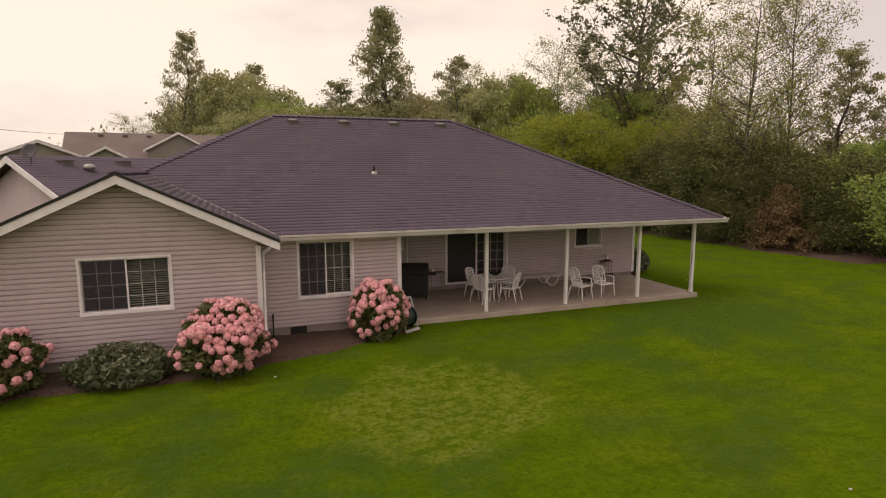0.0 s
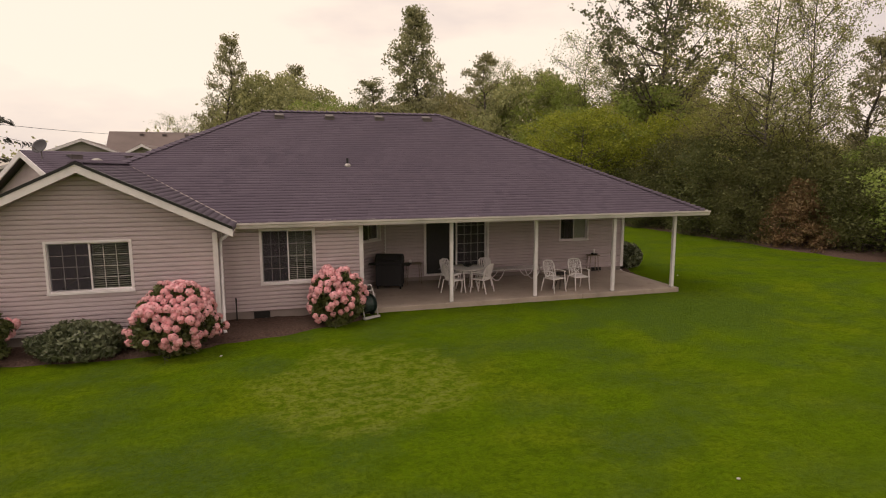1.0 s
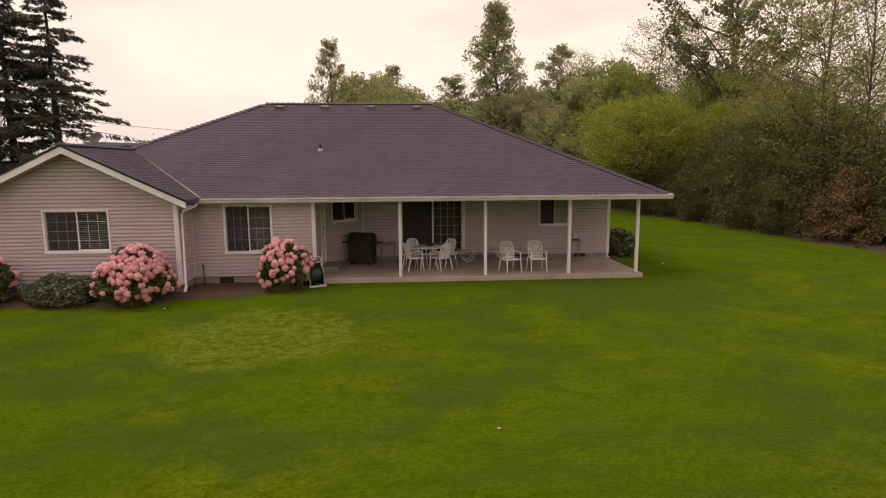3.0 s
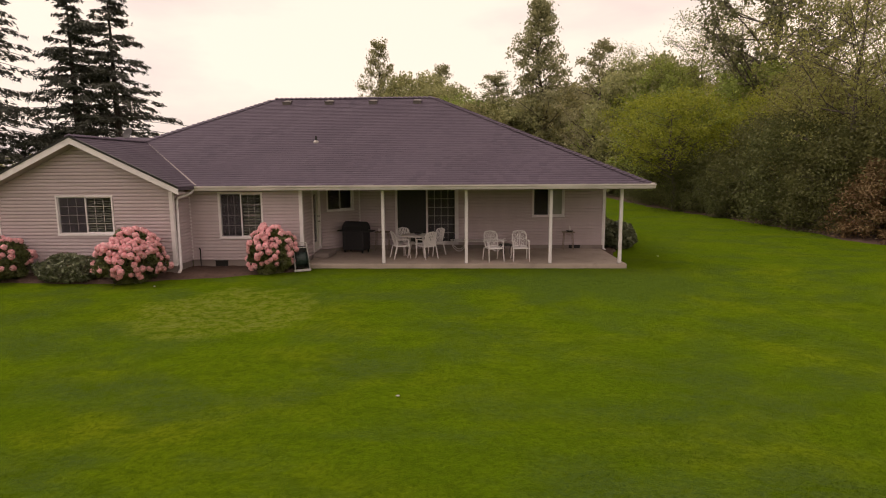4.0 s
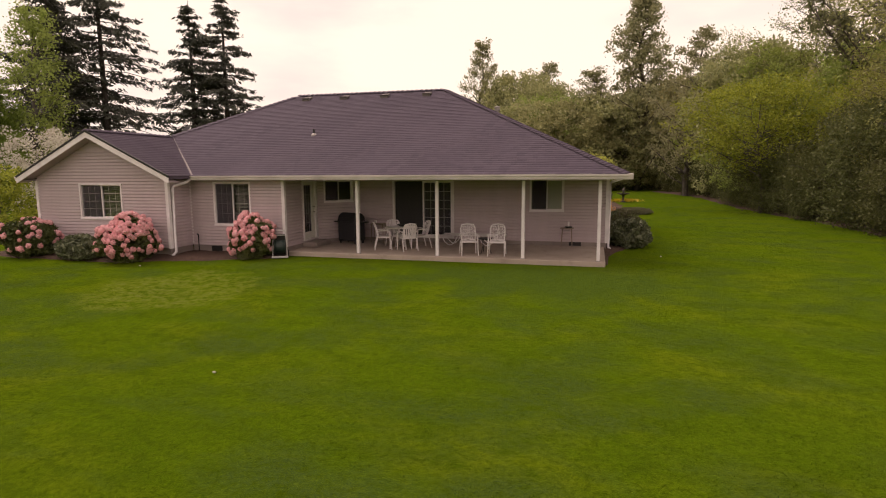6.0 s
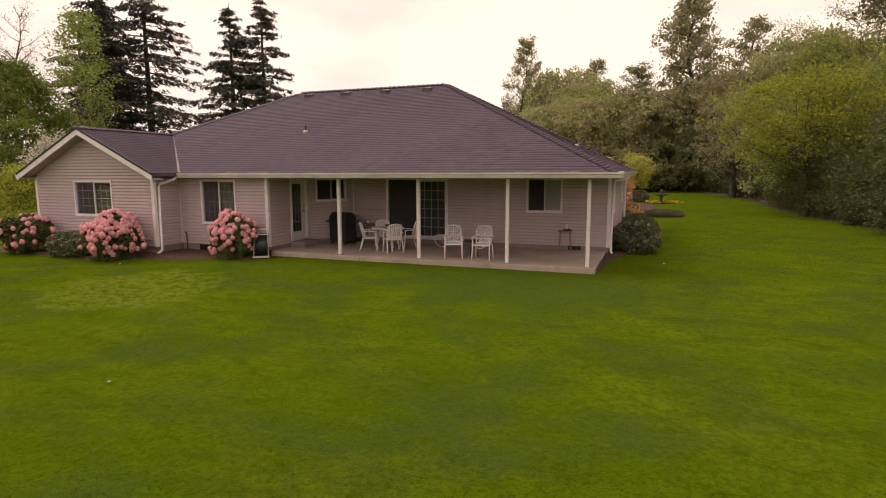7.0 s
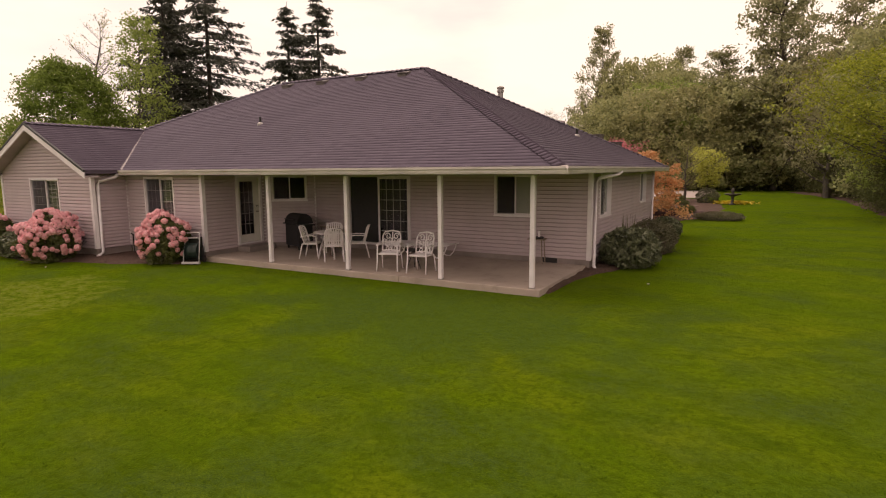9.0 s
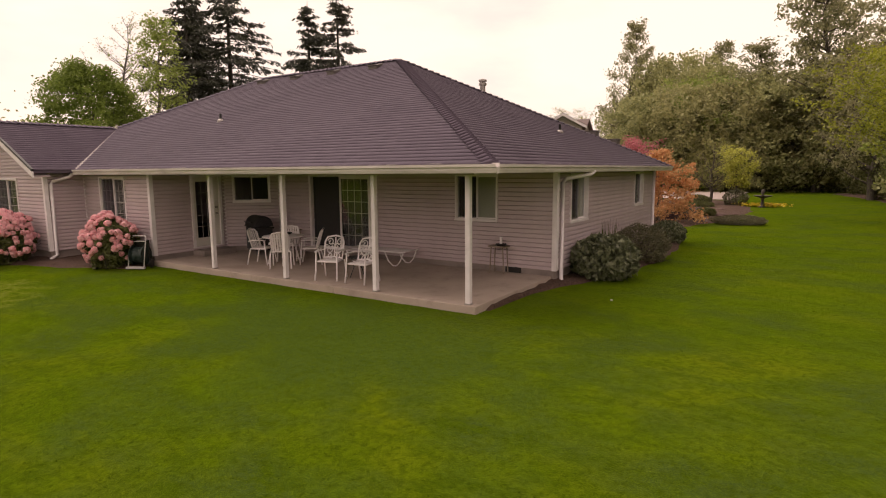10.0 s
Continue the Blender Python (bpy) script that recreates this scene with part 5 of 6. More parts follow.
mound("purple_groundcover", 1.0, 0.7, 0.35, 66, leaf_material("purple_leaf", [(0.0, (0.05, 0.028, 0.030)), (1.0, (0.11, 0.06, 0.065))]), 4000, 0.08, "low purplish ground cover in the mulch", at(-0.6, 21.6))
mound("dark_shrub", 0.9, 0.7, 0.75, 67, M_LEAF_DARK, 4000, 0.10, "small dark shrub by the driveway edge", at(-1.8, 33.5))
mound("dark_shrub", 0.5, 0.5, 0.5, 68, M_LEAF_DARK, 2500, 0.09, "small dark shrub in the garden bed", at(0.2, 24.2))
mound("grey_shrub", 0.8, 0.8, 1.1, 69, M_GREY_LEAF, 4000, 0.09, "soft grey-green shrub under the yellow tree", at(0.5, 34.0))
plant("japanese_maple", 3.3, 1.65, 71, M_MAPLE, profile="dome", base=0.12, limbs=30, twigs=6, lift=0.35, leaves=8500, leaf=0.13, clump=0.17, lie=0.6, label="orange-red Japanese maple with layered foliage", m=at(-1.25, 19.6))
plant("red_tree", 4.0, 1.25, 72, M_REDLEAF, profile="round", base=0.3, limbs=34, twigs=6, leaves=7000, leaf=0.13, clump=0.28, label="small tree with dark red foliage", m=at(-3.3, 23.6))
plant("yellow_tree", 3.9, 1.35, 73, M_YELLOWLEAF, profile="fan", base=0.36, limbs=26, twigs=6, leaves=3600, leaf=0.15, clump=0.22, label="small golden yellow garden tree", m=at(0.35, 36.2))
plant("young_bare_tree", 4.4, 1.9, 74, M_LEAF_BUD, profile="fan", base=0.3, limbs=30, twigs=8, lift=0.8, trunk_r=0.13, leaves=1500, leaf=0.10, clump=0.25, label="young multi-stemmed tree with hardly any leaves", m=at(-1.1, 34.5))
def boulder(m, seed):
    """A low rough stone half sunk in the mulch."""
    ob = thing("garden_rock", None, "dark reddish brown rock lying in the mulch", "rock", "rocks in the garden bed")
    bm = bmesh.new()
    bmesh.ops.create_icosphere(bm, subdivisions=2, radius=0.3)
    for v in bm.verts:
        v.co *= 1 + 0.35 * noise.noise(v.co * 4 + Vector((seed, 0, 0)))
        v.co.z *= 0.6
    part("stone", bm, M_ROCK, ob)
    ob.matrix_world = m


M_ROCK = concrete_material("red_brown_rock", (0.13, 0.075, 0.065), (0.08, 0.05, 0.045))
for k, (x, y, sc) in enumerate(((0.95, 24.6, 1.1), (0.55, 25.6, 0.8), (1.35, 26.2, 0.6), (0.2, 29.5, 0.9))):
    boulder(at(x, y, 70 * k, sc), k * 3.1)
mound("low_heather", 0.95, 0.6, 0.40, 75, M_LEAF_DARK, 3500, 0.08, "low dark heather in the garden bed", at(-1.3, 31.6))
mound("pale_shrub", 0.75, 0.6, 0.55, 76, M_GREY_LEAF, 3500, 0.08, "low pale grey-green shrub in the mulch", at(-1.0, 23.4))
# sword leaves behind the viburnum
rngi = np.random.default_rng(81)
spikes = []
for i in range(46):
    a, l = rngi.uniform(0, 6.28), rngi.uniform(0.25, 0.4)
    spikes.append((0.1 * math.cos(a), 0.1 * math.sin(a), 0.0, l * math.cos(a) * 0.6, l * math.sin(a) * 0.6, 0.85 + rngi.uniform(0, 0.45), 0.016, 0.002))
iris = thing("iris_clump", None, "clump of upright sword-shaped leaves", "plant")
v, q = limb_mesh(spikes, 3)
raw("blades", v, q, M_LEAF_DARK, iris)
iris.matrix_world = at(0.72, 5.75)

# bird bath with yellow flowers round it
bath = thing("bird_bath", at(2.15, 33.2), "dark stone bird bath with a small finial", "bird bath")
M_STONE = concrete_material("dark_stone", (0.10, 0.085, 0.075), (0.06, 0.05, 0.045))
bm = bmesh.new()
lathe(bm, [(0.24, 0.0), (0.22, 0.06), (0.10, 0.10), (0.08, 0.35), (0.11, 0.55), (0.16, 0.60)], 14)
part("pedestal", bm, M_STONE, bath, smooth=True)
bm = bmesh.new()
lathe(bm, [(0.14, 0.60), (0.50, 0.70), (0.55, 0.76), (0.50, 0.76), (0.20, 0.68)], 18)
part("basin", bm, M_STONE, bath, smooth=True)
bm = bmesh.new()
lathe(bm, [(0.10, 0.69), (0.07, 0.85), (0.13, 0.95), (0.09, 1.08), (0.03, 1.16)], 10)
part("finial", bm, M_STONE, bath, smooth=True)
rngt = np.random.default_rng(9)
tc = np.stack([2.15 + rngt.normal(size=900) * 0.62, 33.7 + rngt.normal(size=900) * 0.28, rngt.uniform(0.08, 0.28, 900)], 1)
v, q = leaf_cards(tc, 0.11, rngt, 1.3)
tagged(raw("yellow_flowers", v, q, M_TULIP), "ring of low bright yellow flowers", "flowers", kind="stuff")


# ---- grass blades on the nearer lawn ----
def grass():
    rng = np.random.default_rng(91)
    n = 680000
    x, y = rng.uniform(-25.0, 13.0, n), -19.0 + 48.5 * rng.random(n) ** 1.5
    keep = ~((y > -0.08) & (x < 0.21)) & ~((y > 0.2) & (x < np.interp(y, [p[0] for p in RIGHT_EDGE], [p[1] for p in RIGHT_EDGE]) + 0.03)) & ~((y > 17.5) & (x < 3.4))
    # the blades thin out softly all round
    keep &= rng.random(n) < np.clip((y + 19.0) / 7.0, 0, 1) * np.clip((x + 25.0) / 6.0, 0, 1) * np.clip((29.5 - y) / 12.0, 0, 1)
    fe = np.interp(x, [p[0] for p in FRONT_EDGE], [p[1] for p in FRONT_EDGE])
    keep &= ~((x < -9.7) & (y > fe + 0.02))
    keep &= x < np.interp(y, [p[0] for p in WOOD_EDGE], [p[1] for p in WOOD_EDGE]) + 0.1
    x, y = x[keep], y[keep]
    n = len(x)
    t = np.clip((-y - 0.3) / 9.2, 0, 1)
    z = -0.42 * t * t * (3 - 2 * t)
    a = rng.uniform(0, 2 * math.pi, n)
    h = rng.uniform(0.006, 0.020, n)
    w = rng.uniform(0.004, 0.009, n)
    lean = rng.normal(size=(n, 2)) * 0.05
    v = np.empty((n, 3, 3))
    v[:, 0] = np.stack([x - np.cos(a) * w, y - np.sin(a) * w, z - 0.012], 1)
    v[:, 1] = np.stack([x + np.cos(a) * w, y + np.sin(a) * w, z - 0.012], 1)
    v[:, 2] = np.stack([x + lean[:, 0], y + lean[:, 1], z + h], 1)
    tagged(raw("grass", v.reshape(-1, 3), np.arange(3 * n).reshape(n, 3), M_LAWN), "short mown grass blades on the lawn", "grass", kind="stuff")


grass()


# ---- garage wing at an angle behind, with its dish; houses beyond ----
def gable_block(name, origin, turn, half, length, eave, peak, label, wall_mat, roof_mat, over=0.35, siding=False, vents=()):
    """A block with a gable towards local -y, its ridge running along +y."""
    m = Matrix.Translation(origin) @ Matrix.Rotation(radians(turn), 4, "Z")
    ob = thing(name, None, label, "house")
    bm = bmesh.new()
    s = (peak - eave) / half
    vs = [bm.verts.new(m @ Vector(p)) for p in ((-half + over, 0, -0.4), (half - over, 0, -0.4), (half - over, 0, eave + s * over - 0.1), (0, 0, peak - 0.1), (-half + over, 0, eave + s * over - 0.1),
                                               (-half + over, length, -0.4), (half - over, length, -0.4), (half - over, length, eave + s * over - 0.1), (0, length, peak - 0.1), (-half + over, length, eave + s * over - 0.1))]
    for q in ((0, 1, 2, 3, 4), (9, 8, 7, 6, 5), (0, 4, 9, 5), (1, 6, 7, 2)):
        bm.faces.new([vs[i] for i in q])
    wall = part("wall", bm, wall_mat, ob)
    if siding:
        i = 0
        while i * 0.1035 + 0.3 < peak - 0.2:
            a, b = 0.3 + i * 0.1035, 0.4035 + i * 0.1035
            w = half - over if b < eave + s * over else (peak - 0.12 - b) / s
            if w > 0.1:
                bm = bmesh.new()
                hexa(bm, [(-w, -0.03, a), (w, -0.03, a), (w, 0.0, a), (-w, 0.0, a), (-w, -0.008, b), (w, -0.008, b), (w, 0.0, b), (-w, 0.0, b)], m)
                part("siding_board", bm, wall_mat, wall)
            i += 1
    for sx in (-1, 1):
        bm = bmesh.new()
        e0, p0 = Vector((sx * half, -over, eave)), Vector((0, -over, peak))
        e1, p1 = Vector((sx * half, length + over, eave)), Vector((0, length + over, peak))
        up = Vector((0, 0, 0.10))
        hexa(bm, [e0, p0, p1, e1, e0 + up, p0 + up, p1 + up, e1 + up], m)
        slope = part("roof_slope", bm, roof_mat, ob)
        if siding:
            d = (p0 - e0)
            rows = int(d.length / 0.15)
            for i in range(rows):
                a, b = e0 + d * (i / rows) + up, e0 + d * ((i + 1) / rows) + up
                bm = bmesh.new()
                y = Vector((0, length + 2 * over, 0))
                hexa(bm, [a, b, b + y, a + y, a + Vector((0, 0, 0.018)), b + Vector((0, 0, 0.005)), b + y + Vector((0, 0, 0.005)), a + y + Vector((0, 0, 0.018))], m)
                part("shingle_course", bm, roof_mat, slope)
        bm = bmesh.new()
        f = Vector((0, -0.04, 0))
        lo = Vector((0, 0, -0.14))
        hexa(bm, [e0 + f + lo, p0 + f + lo, p0 + lo * 1.0 - f * 0.02, e0 + lo - f * 0.02, e0 + f + up * 0.7, p0 + f + up * 0.7, p0 + up * 0.7 - f * 0.02, e0 + up * 0.7 - f * 0.02], m)
        part("rake_board", bm, M_TRIM, ob, "white sloping rake board")
    for sx, t, y in vents:
        bm = bmesh.new()
        x, z = sx * half * (1 - t), eave + (peak - eave) * t
        box(bm, x - 0.18, x + 0.18, y - 0.18, y + 0.18, z - 0.05, z + 0.2, m)
        box(bm, x - 0.21, x + 0.21, y - 0.21, y + 0.21, z + 0.2, z + 0.23, m)
        part("roof_vent", bm, M_VENT, ob)
    return ob


M_ROOF_FAR = painted("far_roof_shingle", (0.17, 0.13, 0.12), 0.85, 0.12, 0.6)
M_WALL_FAR = painted("far_wall_paint", (0.30, 0.27, 0.24), 0.7, 0.08, 0.5)
garage = gable_block("garage_wing", (-20.45, 8.75, 0), -45, 3.75, 9.0, 2.62, 4.50, "garage wing set at an angle, taupe siding and dark roof", M_SIDING, M_SHINGLE, 0.35, True, ((1, 0.86, 1.2), (1, 0.86, 3.4), (1, 0.86, 5.6)))
gable_block("neighbour_house", (-27.9, 39.5, 0), 8, 6.2, 14, 3.9, 6.4, "grey neighbouring house with a dark gabled roof", M_WALL_FAR, M_ROOF_FAR, vents=((-1, 0.85, 3.0),))
gable_block("neighbour_house", (-27.5, 47.5, 0), -84, 5.6, 12.5, 4.0, 7.5, "neighbouring house with a broad brown shingle roof", M_WALL_FAR, M_ROOF_FAR, vents=((1, 0.9, 2.5), (1, 0.9, 4.5), (1, 0.9, 6.5), (1, 0.9, 8.5)))
gable_block("neighbour_porch", (-22.8, 37.0, 0), 0, 2.4, 6.0, 4.6, 5.9, "small front gable of a neighbouring house", M_WALL_FAR, M_ROOF_FAR)
gable_block("neighbour_dormer", (-18.0, 42.5, 0), 0, 2.9, 5.0, 5.8, 7.4, "pale front gable of a neighbouring house", M_WALL_FAR, M_ROOF_FAR)
gable_block("neighbour_house", (-12.6, 36.2, 0), 22, 1.9, 6.0, 5.9, 6.95, "neighbouring house with a pale gable and brown roof", M_WALL_FAR, M_ROOF_FAR, vents=((1, 0.5, 2.0), (1, 0.5, 4.0)))
gable_block("far_shed", (-52.0, 50.0, 0), -80, 3.0, 14.0, 3.6, 4.9, "long low shed with a pale metal roof", M_WALL_FAR, painted("pale_metal_roof", (0.55, 0.50, 0.43), 0.5, 0.1, 0.5))

bm = bmesh.new()
lathe(bm, [(0.11, -0.15), (0.11, 0.12), (0.19, 0.14), (0.21, 0.20), (0.16, 0.28), (0.05, 0.32)], 14, Matrix.Translation((-18.52, 9.26, 4.02)))
part("dome_vent", bm, M_FLASH, garage, "shiny metal dome vent on the roof", smooth=True)
dish = thing("satellite_dish", Matrix.Translation((-19.95, 8.15, 4.36)) @ Matrix.Rotation(radians(-20), 4, "Z") @ Matrix.Scale(0.70, 4), "grey satellite dish on a mast over the roof", "satellite dish")
bm = bmesh.new()
lathe(bm, [(0.02, -0.07), (0.16, -0.055), (0.32, 0.0), (0.39, 0.05), (0.38, 0.062), (0.30, 0.015), (0.14, -0.035), (0.02, -0.05)], 20, Matrix.Translation((0, 0, 0.52)) @ Matrix.Rotation(radians(62), 4, "X"))
part("reflector", bm, plain("dish_grey", (0.060, 0.055, 0.060), 0.75), dish, smooth=True)
bm = bmesh.new()
tube(bm, [(0, 0.05, -0.1), (0, 0.06, 0.3), (0, 0.03, 0.5)], 0.025)
part("mast", bm, M_VENT, dish)
bm = bmesh.new()
tube(bm, [(0, -0.05, 0.25), (0, -0.42, 0.42)], 0.014)
box(bm, -0.04, 0.04, -0.48, -0.40, 0.38, 0.46)
part("feed_arm", bm, M_VENT, dish)
cable = thing("overhead_cable", None, "thin dark overhead cable", "cable")
bm = bmesh.new()
tube(bm, [(-38.5 + 4.5 * t, 43 + 52 * t, 8.2 + 1.6 * t - 1.2 * t * (1 - t)) for t in [i / 12 for i in range(13)]], 0.025, 5)
part("wire", bm, M_BLACK, cable)


# ---- porch furniture ----
def chair(name, m, ornate, label, group):
    """White resin armchair facing local -y."""
    ob = thing(name, None, label, "chair", group)
    bm = bmesh.new()
    bevel_box(bm, -0.25, 0.25, -0.24, 0.22, 0.395, 0.435, 0.014)
    part("seat", bm, M_PLASTIC, ob, smooth=True)
    for sx in (-1, 1):
        for y0, y1, z1 in ((-0.30, -0.22, 0.64), (0.32, 0.21, 0.42)):
            bm = bmesh.new()
            tube(bm, [(sx * 0.285, y0, 0.0), (sx * 0.275, (y0 + y1) / 2, 0.22), (sx * 0.27, y1, z1)], 0.021, 6)
            part("leg", bm, M_PLASTIC, ob, smooth=True)
        bm = bmesh.new()
        pts = [(-0.25, 0.635), (-0.12, 0.655), (0.10, 0.65), (0.255, 0.62)]
        for (ya, za), (yb, zb) in zip(pts, pts[1:]):
            hexa(bm, [(sx * 0.275 - 0.032, ya, za - 0.022), (sx * 0.275 + 0.032, ya, za - 0.022), (sx * 0.275 + 0.032, yb, zb - 0.022), (sx * 0.275 - 0.032, yb, zb - 0.022),
                      (sx * 0.275 - 0.032, ya, za), (sx * 0.275 + 0.032, ya, za), (sx * 0.275 + 0.032, yb, zb), (sx * 0.275 - 0.032, yb, zb)])
        part("armrest", bm, M_PLASTIC, ob)
    back = lambda x, z: (x, 0.20 + 0.16 * (z - 0.42) / 0.48 - 0.05 * (x / 0.25) ** 2, z)
    bm = bmesh.new()
    top = 0.90 if not ornate else 0.93
    loop = [(-0.235, 0.42), (-0.25, 0.62), (-0.25, 0.80), (-0.20, top - 0.03), (0.0, top), (0.20, top - 0.03), (0.25, 0.80), (0.25, 0.62), (0.235, 0.42)]
    tube(bm, [back(x, z) for x, z in loop], 0.021, 6)
    frame_ob = part("backrest", bm, M_PLASTIC, ob, smooth=True)
    if ornate:
        def curl(cx, cz, r, turns, start, sx):
            bm = bmesh.new()
            k = 14
            tube(bm, [back(cx + sx * r * (1 - 0.75 * i / k) * math.cos(start + turns * 2 * math.pi * i / k), cz + r * (1 - 0.75 * i / k) * math.sin(start + turns * 2 * math.pi * i / k)) for i in range(k + 1)], 0.0135, 5)
            part("scroll", bm, M_PLASTIC, frame_ob, smooth=True)
        for sx in (-1, 1):
            for cx, cz, r, tn, st in ((0.12, 0.79, 0.085, 1.2, 0.4), (0.13, 0.62, 0.085, 1.2, 2.0), (0.10, 0.50, 0.07, 1.1, 4.0), (0.045, 0.70, 0.055, 1.0, 1.0), (0.20, 0.71, 0.05, 1.0, 3.0)):
                curl(sx * cx, cz, r, tn, st, sx)
        for z0, z1, w in ((0.46, 0.62, 0.0), (0.62, 0.9, 0.0)):
            bm = bmesh.new()
            tube(bm, [back(0, z0), back(0.012, (z0 + z1) / 2), back(0, z1)], 0.016, 5)
            part("scroll", bm, M_PLASTIC, frame_ob)
        bm = bmesh.new()
        tube(bm, [back(-0.235, 0.455), back(0, 0.47), back(0.235, 0.455)], 0.018, 5)
        part("rail", bm, M_PLASTIC, frame_ob)
    else:
        for i in range(7):
            x = -0.195 + 0.065 * i
            zt = top - 0.02 - 0.9 * x * x
            bm = bmesh.new()
            b0, b1 = back(x, 0.43), back(x * 1.05, zt)
            hexa(bm, [(b0[0] - 0.021, b0[1] - 0.006, b0[2]), (b0[0] + 0.021, b0[1] - 0.006, b0[2]), (b0[0] + 0.021, b0[1] + 0.006, b0[2]), (b0[0] - 0.021, b0[1] + 0.006, b0[2]),
                      (b1[0] - 0.022, b1[1] - 0.006, b1[2]), (b1[0] + 0.022, b1[1] - 0.006, b1[2]), (b1[0] + 0.022, b1[1] + 0.006, b1[2]), (b1[0] - 0.022, b1[1] + 0.006, b1[2])])
            part("slat", bm, M_PLASTIC, frame_ob)
    ob.matrix_world = m
    return ob


PZ = 0.14
SLIM = Matrix.Diagonal((0.90, 0.90, 1.0, 1.0))
first = chair("patio_chair", pose(-6.90, 1.18, PZ, 0, 0, 113) @ SLIM, False, "white resin patio chair with slatted back", "chairs round the table")
for x, y, tn in ((-6.02, 1.07, 221), (-6.77, 1.97, 35), (-5.80, 1.86, -51)):
    copy_thing(first, pose(x, y, PZ, 0, 0, tn))
scroll = chair("scroll_back_chair", pose(-3.85, 0.56, PZ, 0, 0, 20) @ SLIM, True, "white resin armchair with an openwork scroll back", "scroll chairs on the porch")
copy_thing(scroll, pose(-2.99, 0.62, PZ, 0, 0, 4))

table = thing("patio_table", pose(-6.38, 1.45, PZ), "round white resin patio table", "table")
bm = bmesh.new()
lathe(bm, [(0.02, 0.695), (0.50, 0.70), (0.52, 0.705), (0.53, 0.72), (0.52, 0.733), (0.02, 0.737)], 28)
part("tabletop", bm, M_PLASTIC, table, smooth=False)
for i in range(4):
    a = math.pi / 4 + i * math.pi / 2
    bm = bmesh.new()
    tube(bm, [(0.40 * math.cos(a), 0.40 * math.sin(a), 0.0), (0.30 * math.cos(a), 0.30 * math.sin(a), 0.40), (0.33 * math.cos(a), 0.33 * math.sin(a), 0.70)], 0.026, 6)
    part("leg", bm, M_PLASTIC, table, smooth=True)
bowl = thing("bowl", pose(-6.34, 1.50, PZ + 0.738), "dark shallow bowl on the patio table", "bowl")
bm = bmesh.new()
lathe(bm, [(0.06, 0.0), (0.15, 0.05), (0.17, 0.075), (0.155, 0.075), (0.06, 0.02)], 16)
part("dish", bm, M_BLACK, bowl, smooth=True)

small = thing("side_table", pose(-3.42, 0.98, PZ), "small black metal side table between the chairs", "table")
bm = bmesh.new()
lathe(bm, [(0.02, 0.45), (0.22, 0.45), (0.225, 0.46), (0.22, 0.475), (0.02, 0.475)], 18)
part("tabletop", bm, M_BLACK, small)
for i in range(3):
    a = i * 2.094
    bm = bmesh.new()
    tube(bm, [(0.2 * math.cos(a), 0.2 * math.sin(a), 0), (0.1 * math.cos(a), 0.1 * math.sin(a), 0.25), (0.15 * math.cos(a), 0.15 * math.sin(a), 0.45)], 0.011, 5)
    part("leg", bm, M_BLACK, small)

lounger = thing("sun_lounger", pose(-4.34, 2.84, PZ), "white tubular sun lounger with straps, lying flat", "sun lounger")
for sy in (-1, 1):
    bm = bmesh.new()
    tube(bm, [(-0.95, sy * 0.29, 0.36), (0.95, sy * 0.29, 0.36), (1.05, sy * 0.27, 0.40)], 0.019, 6)
    part("side_rail", bm, M_PLASTIC, lounger, smooth=True)
    for x in (-0.62, 0.70):
        bm = bmesh.new()
        tube(bm, [(x - 0.30, sy * 0.275, 0.35), (x - 0.20, sy * 0.275, 0.14), (x - 0.06, sy * 0.275, 0.025), (x + 0.06, sy * 0.275, 0.025), (x + 0.18, sy * 0.275, 0.14), (x + 0.27, sy * 0.275, 0.35)], 0.017, 6)
        part("leg", bm, M_PLASTIC, lounger, smooth=True)
for i in range(24):
    x = -0.90 + i * 0.08
    bm = bmesh.new()
    hexa(bm, [(x, -0.29, 0.372), (x + 0.05, -0.29, 0.372), (x + 0.05, 0.29, 0.372), (x, 0.29, 0.372), (x, -0.29, 0.380), (x + 0.05, -0.29, 0.380), (x + 0.05, 0.29, 0.380), (x, 0.29, 0.380)])
    part("strap", bm, M_PLASTIC, lounger)

stand = thing("plant_stand", pose(-1.02, 3.14, PZ, 0, 0, 0), "small tan folding table against the wall", "table")
M_TAN = plain("tan_wood", (0.26, 0.20, 0.155), 0.6)
bm = bmesh.new()
bevel_box(bm, -0.22, 0.22, -0.14, 0.14, 0.61, 0.64, 0.008)
part("tabletop", bm, M_TAN, stand)
for sx in (-1, 1):
    for sy in (-1, 1):
        bm = bmesh.new()
        tube(bm, [(sx * 0.18, sy * 0.11, 0.0), (sx * 0.15, sy * 0.10, 0.61)], 0.014, 5)
        part("leg", bm, M_TAN, stand)
cup = thing("candle_holder", pose(-0.97, 3.14, PZ + 0.641), "small dark dish with a pale candle", "candle")
bm = bmesh.new()
lathe(bm, [(0.11, 0.0), (0.13, 0.04), (0.11, 0.045)], 12)
part("dish", bm, M_BLACK, cup)
bm = bmesh.new()
lathe(bm, [(0.03, 0.046), (0.03, 0.20), (0.005, 0.21)], 10)
part("candle", bm, M_PLASTIC, cup)

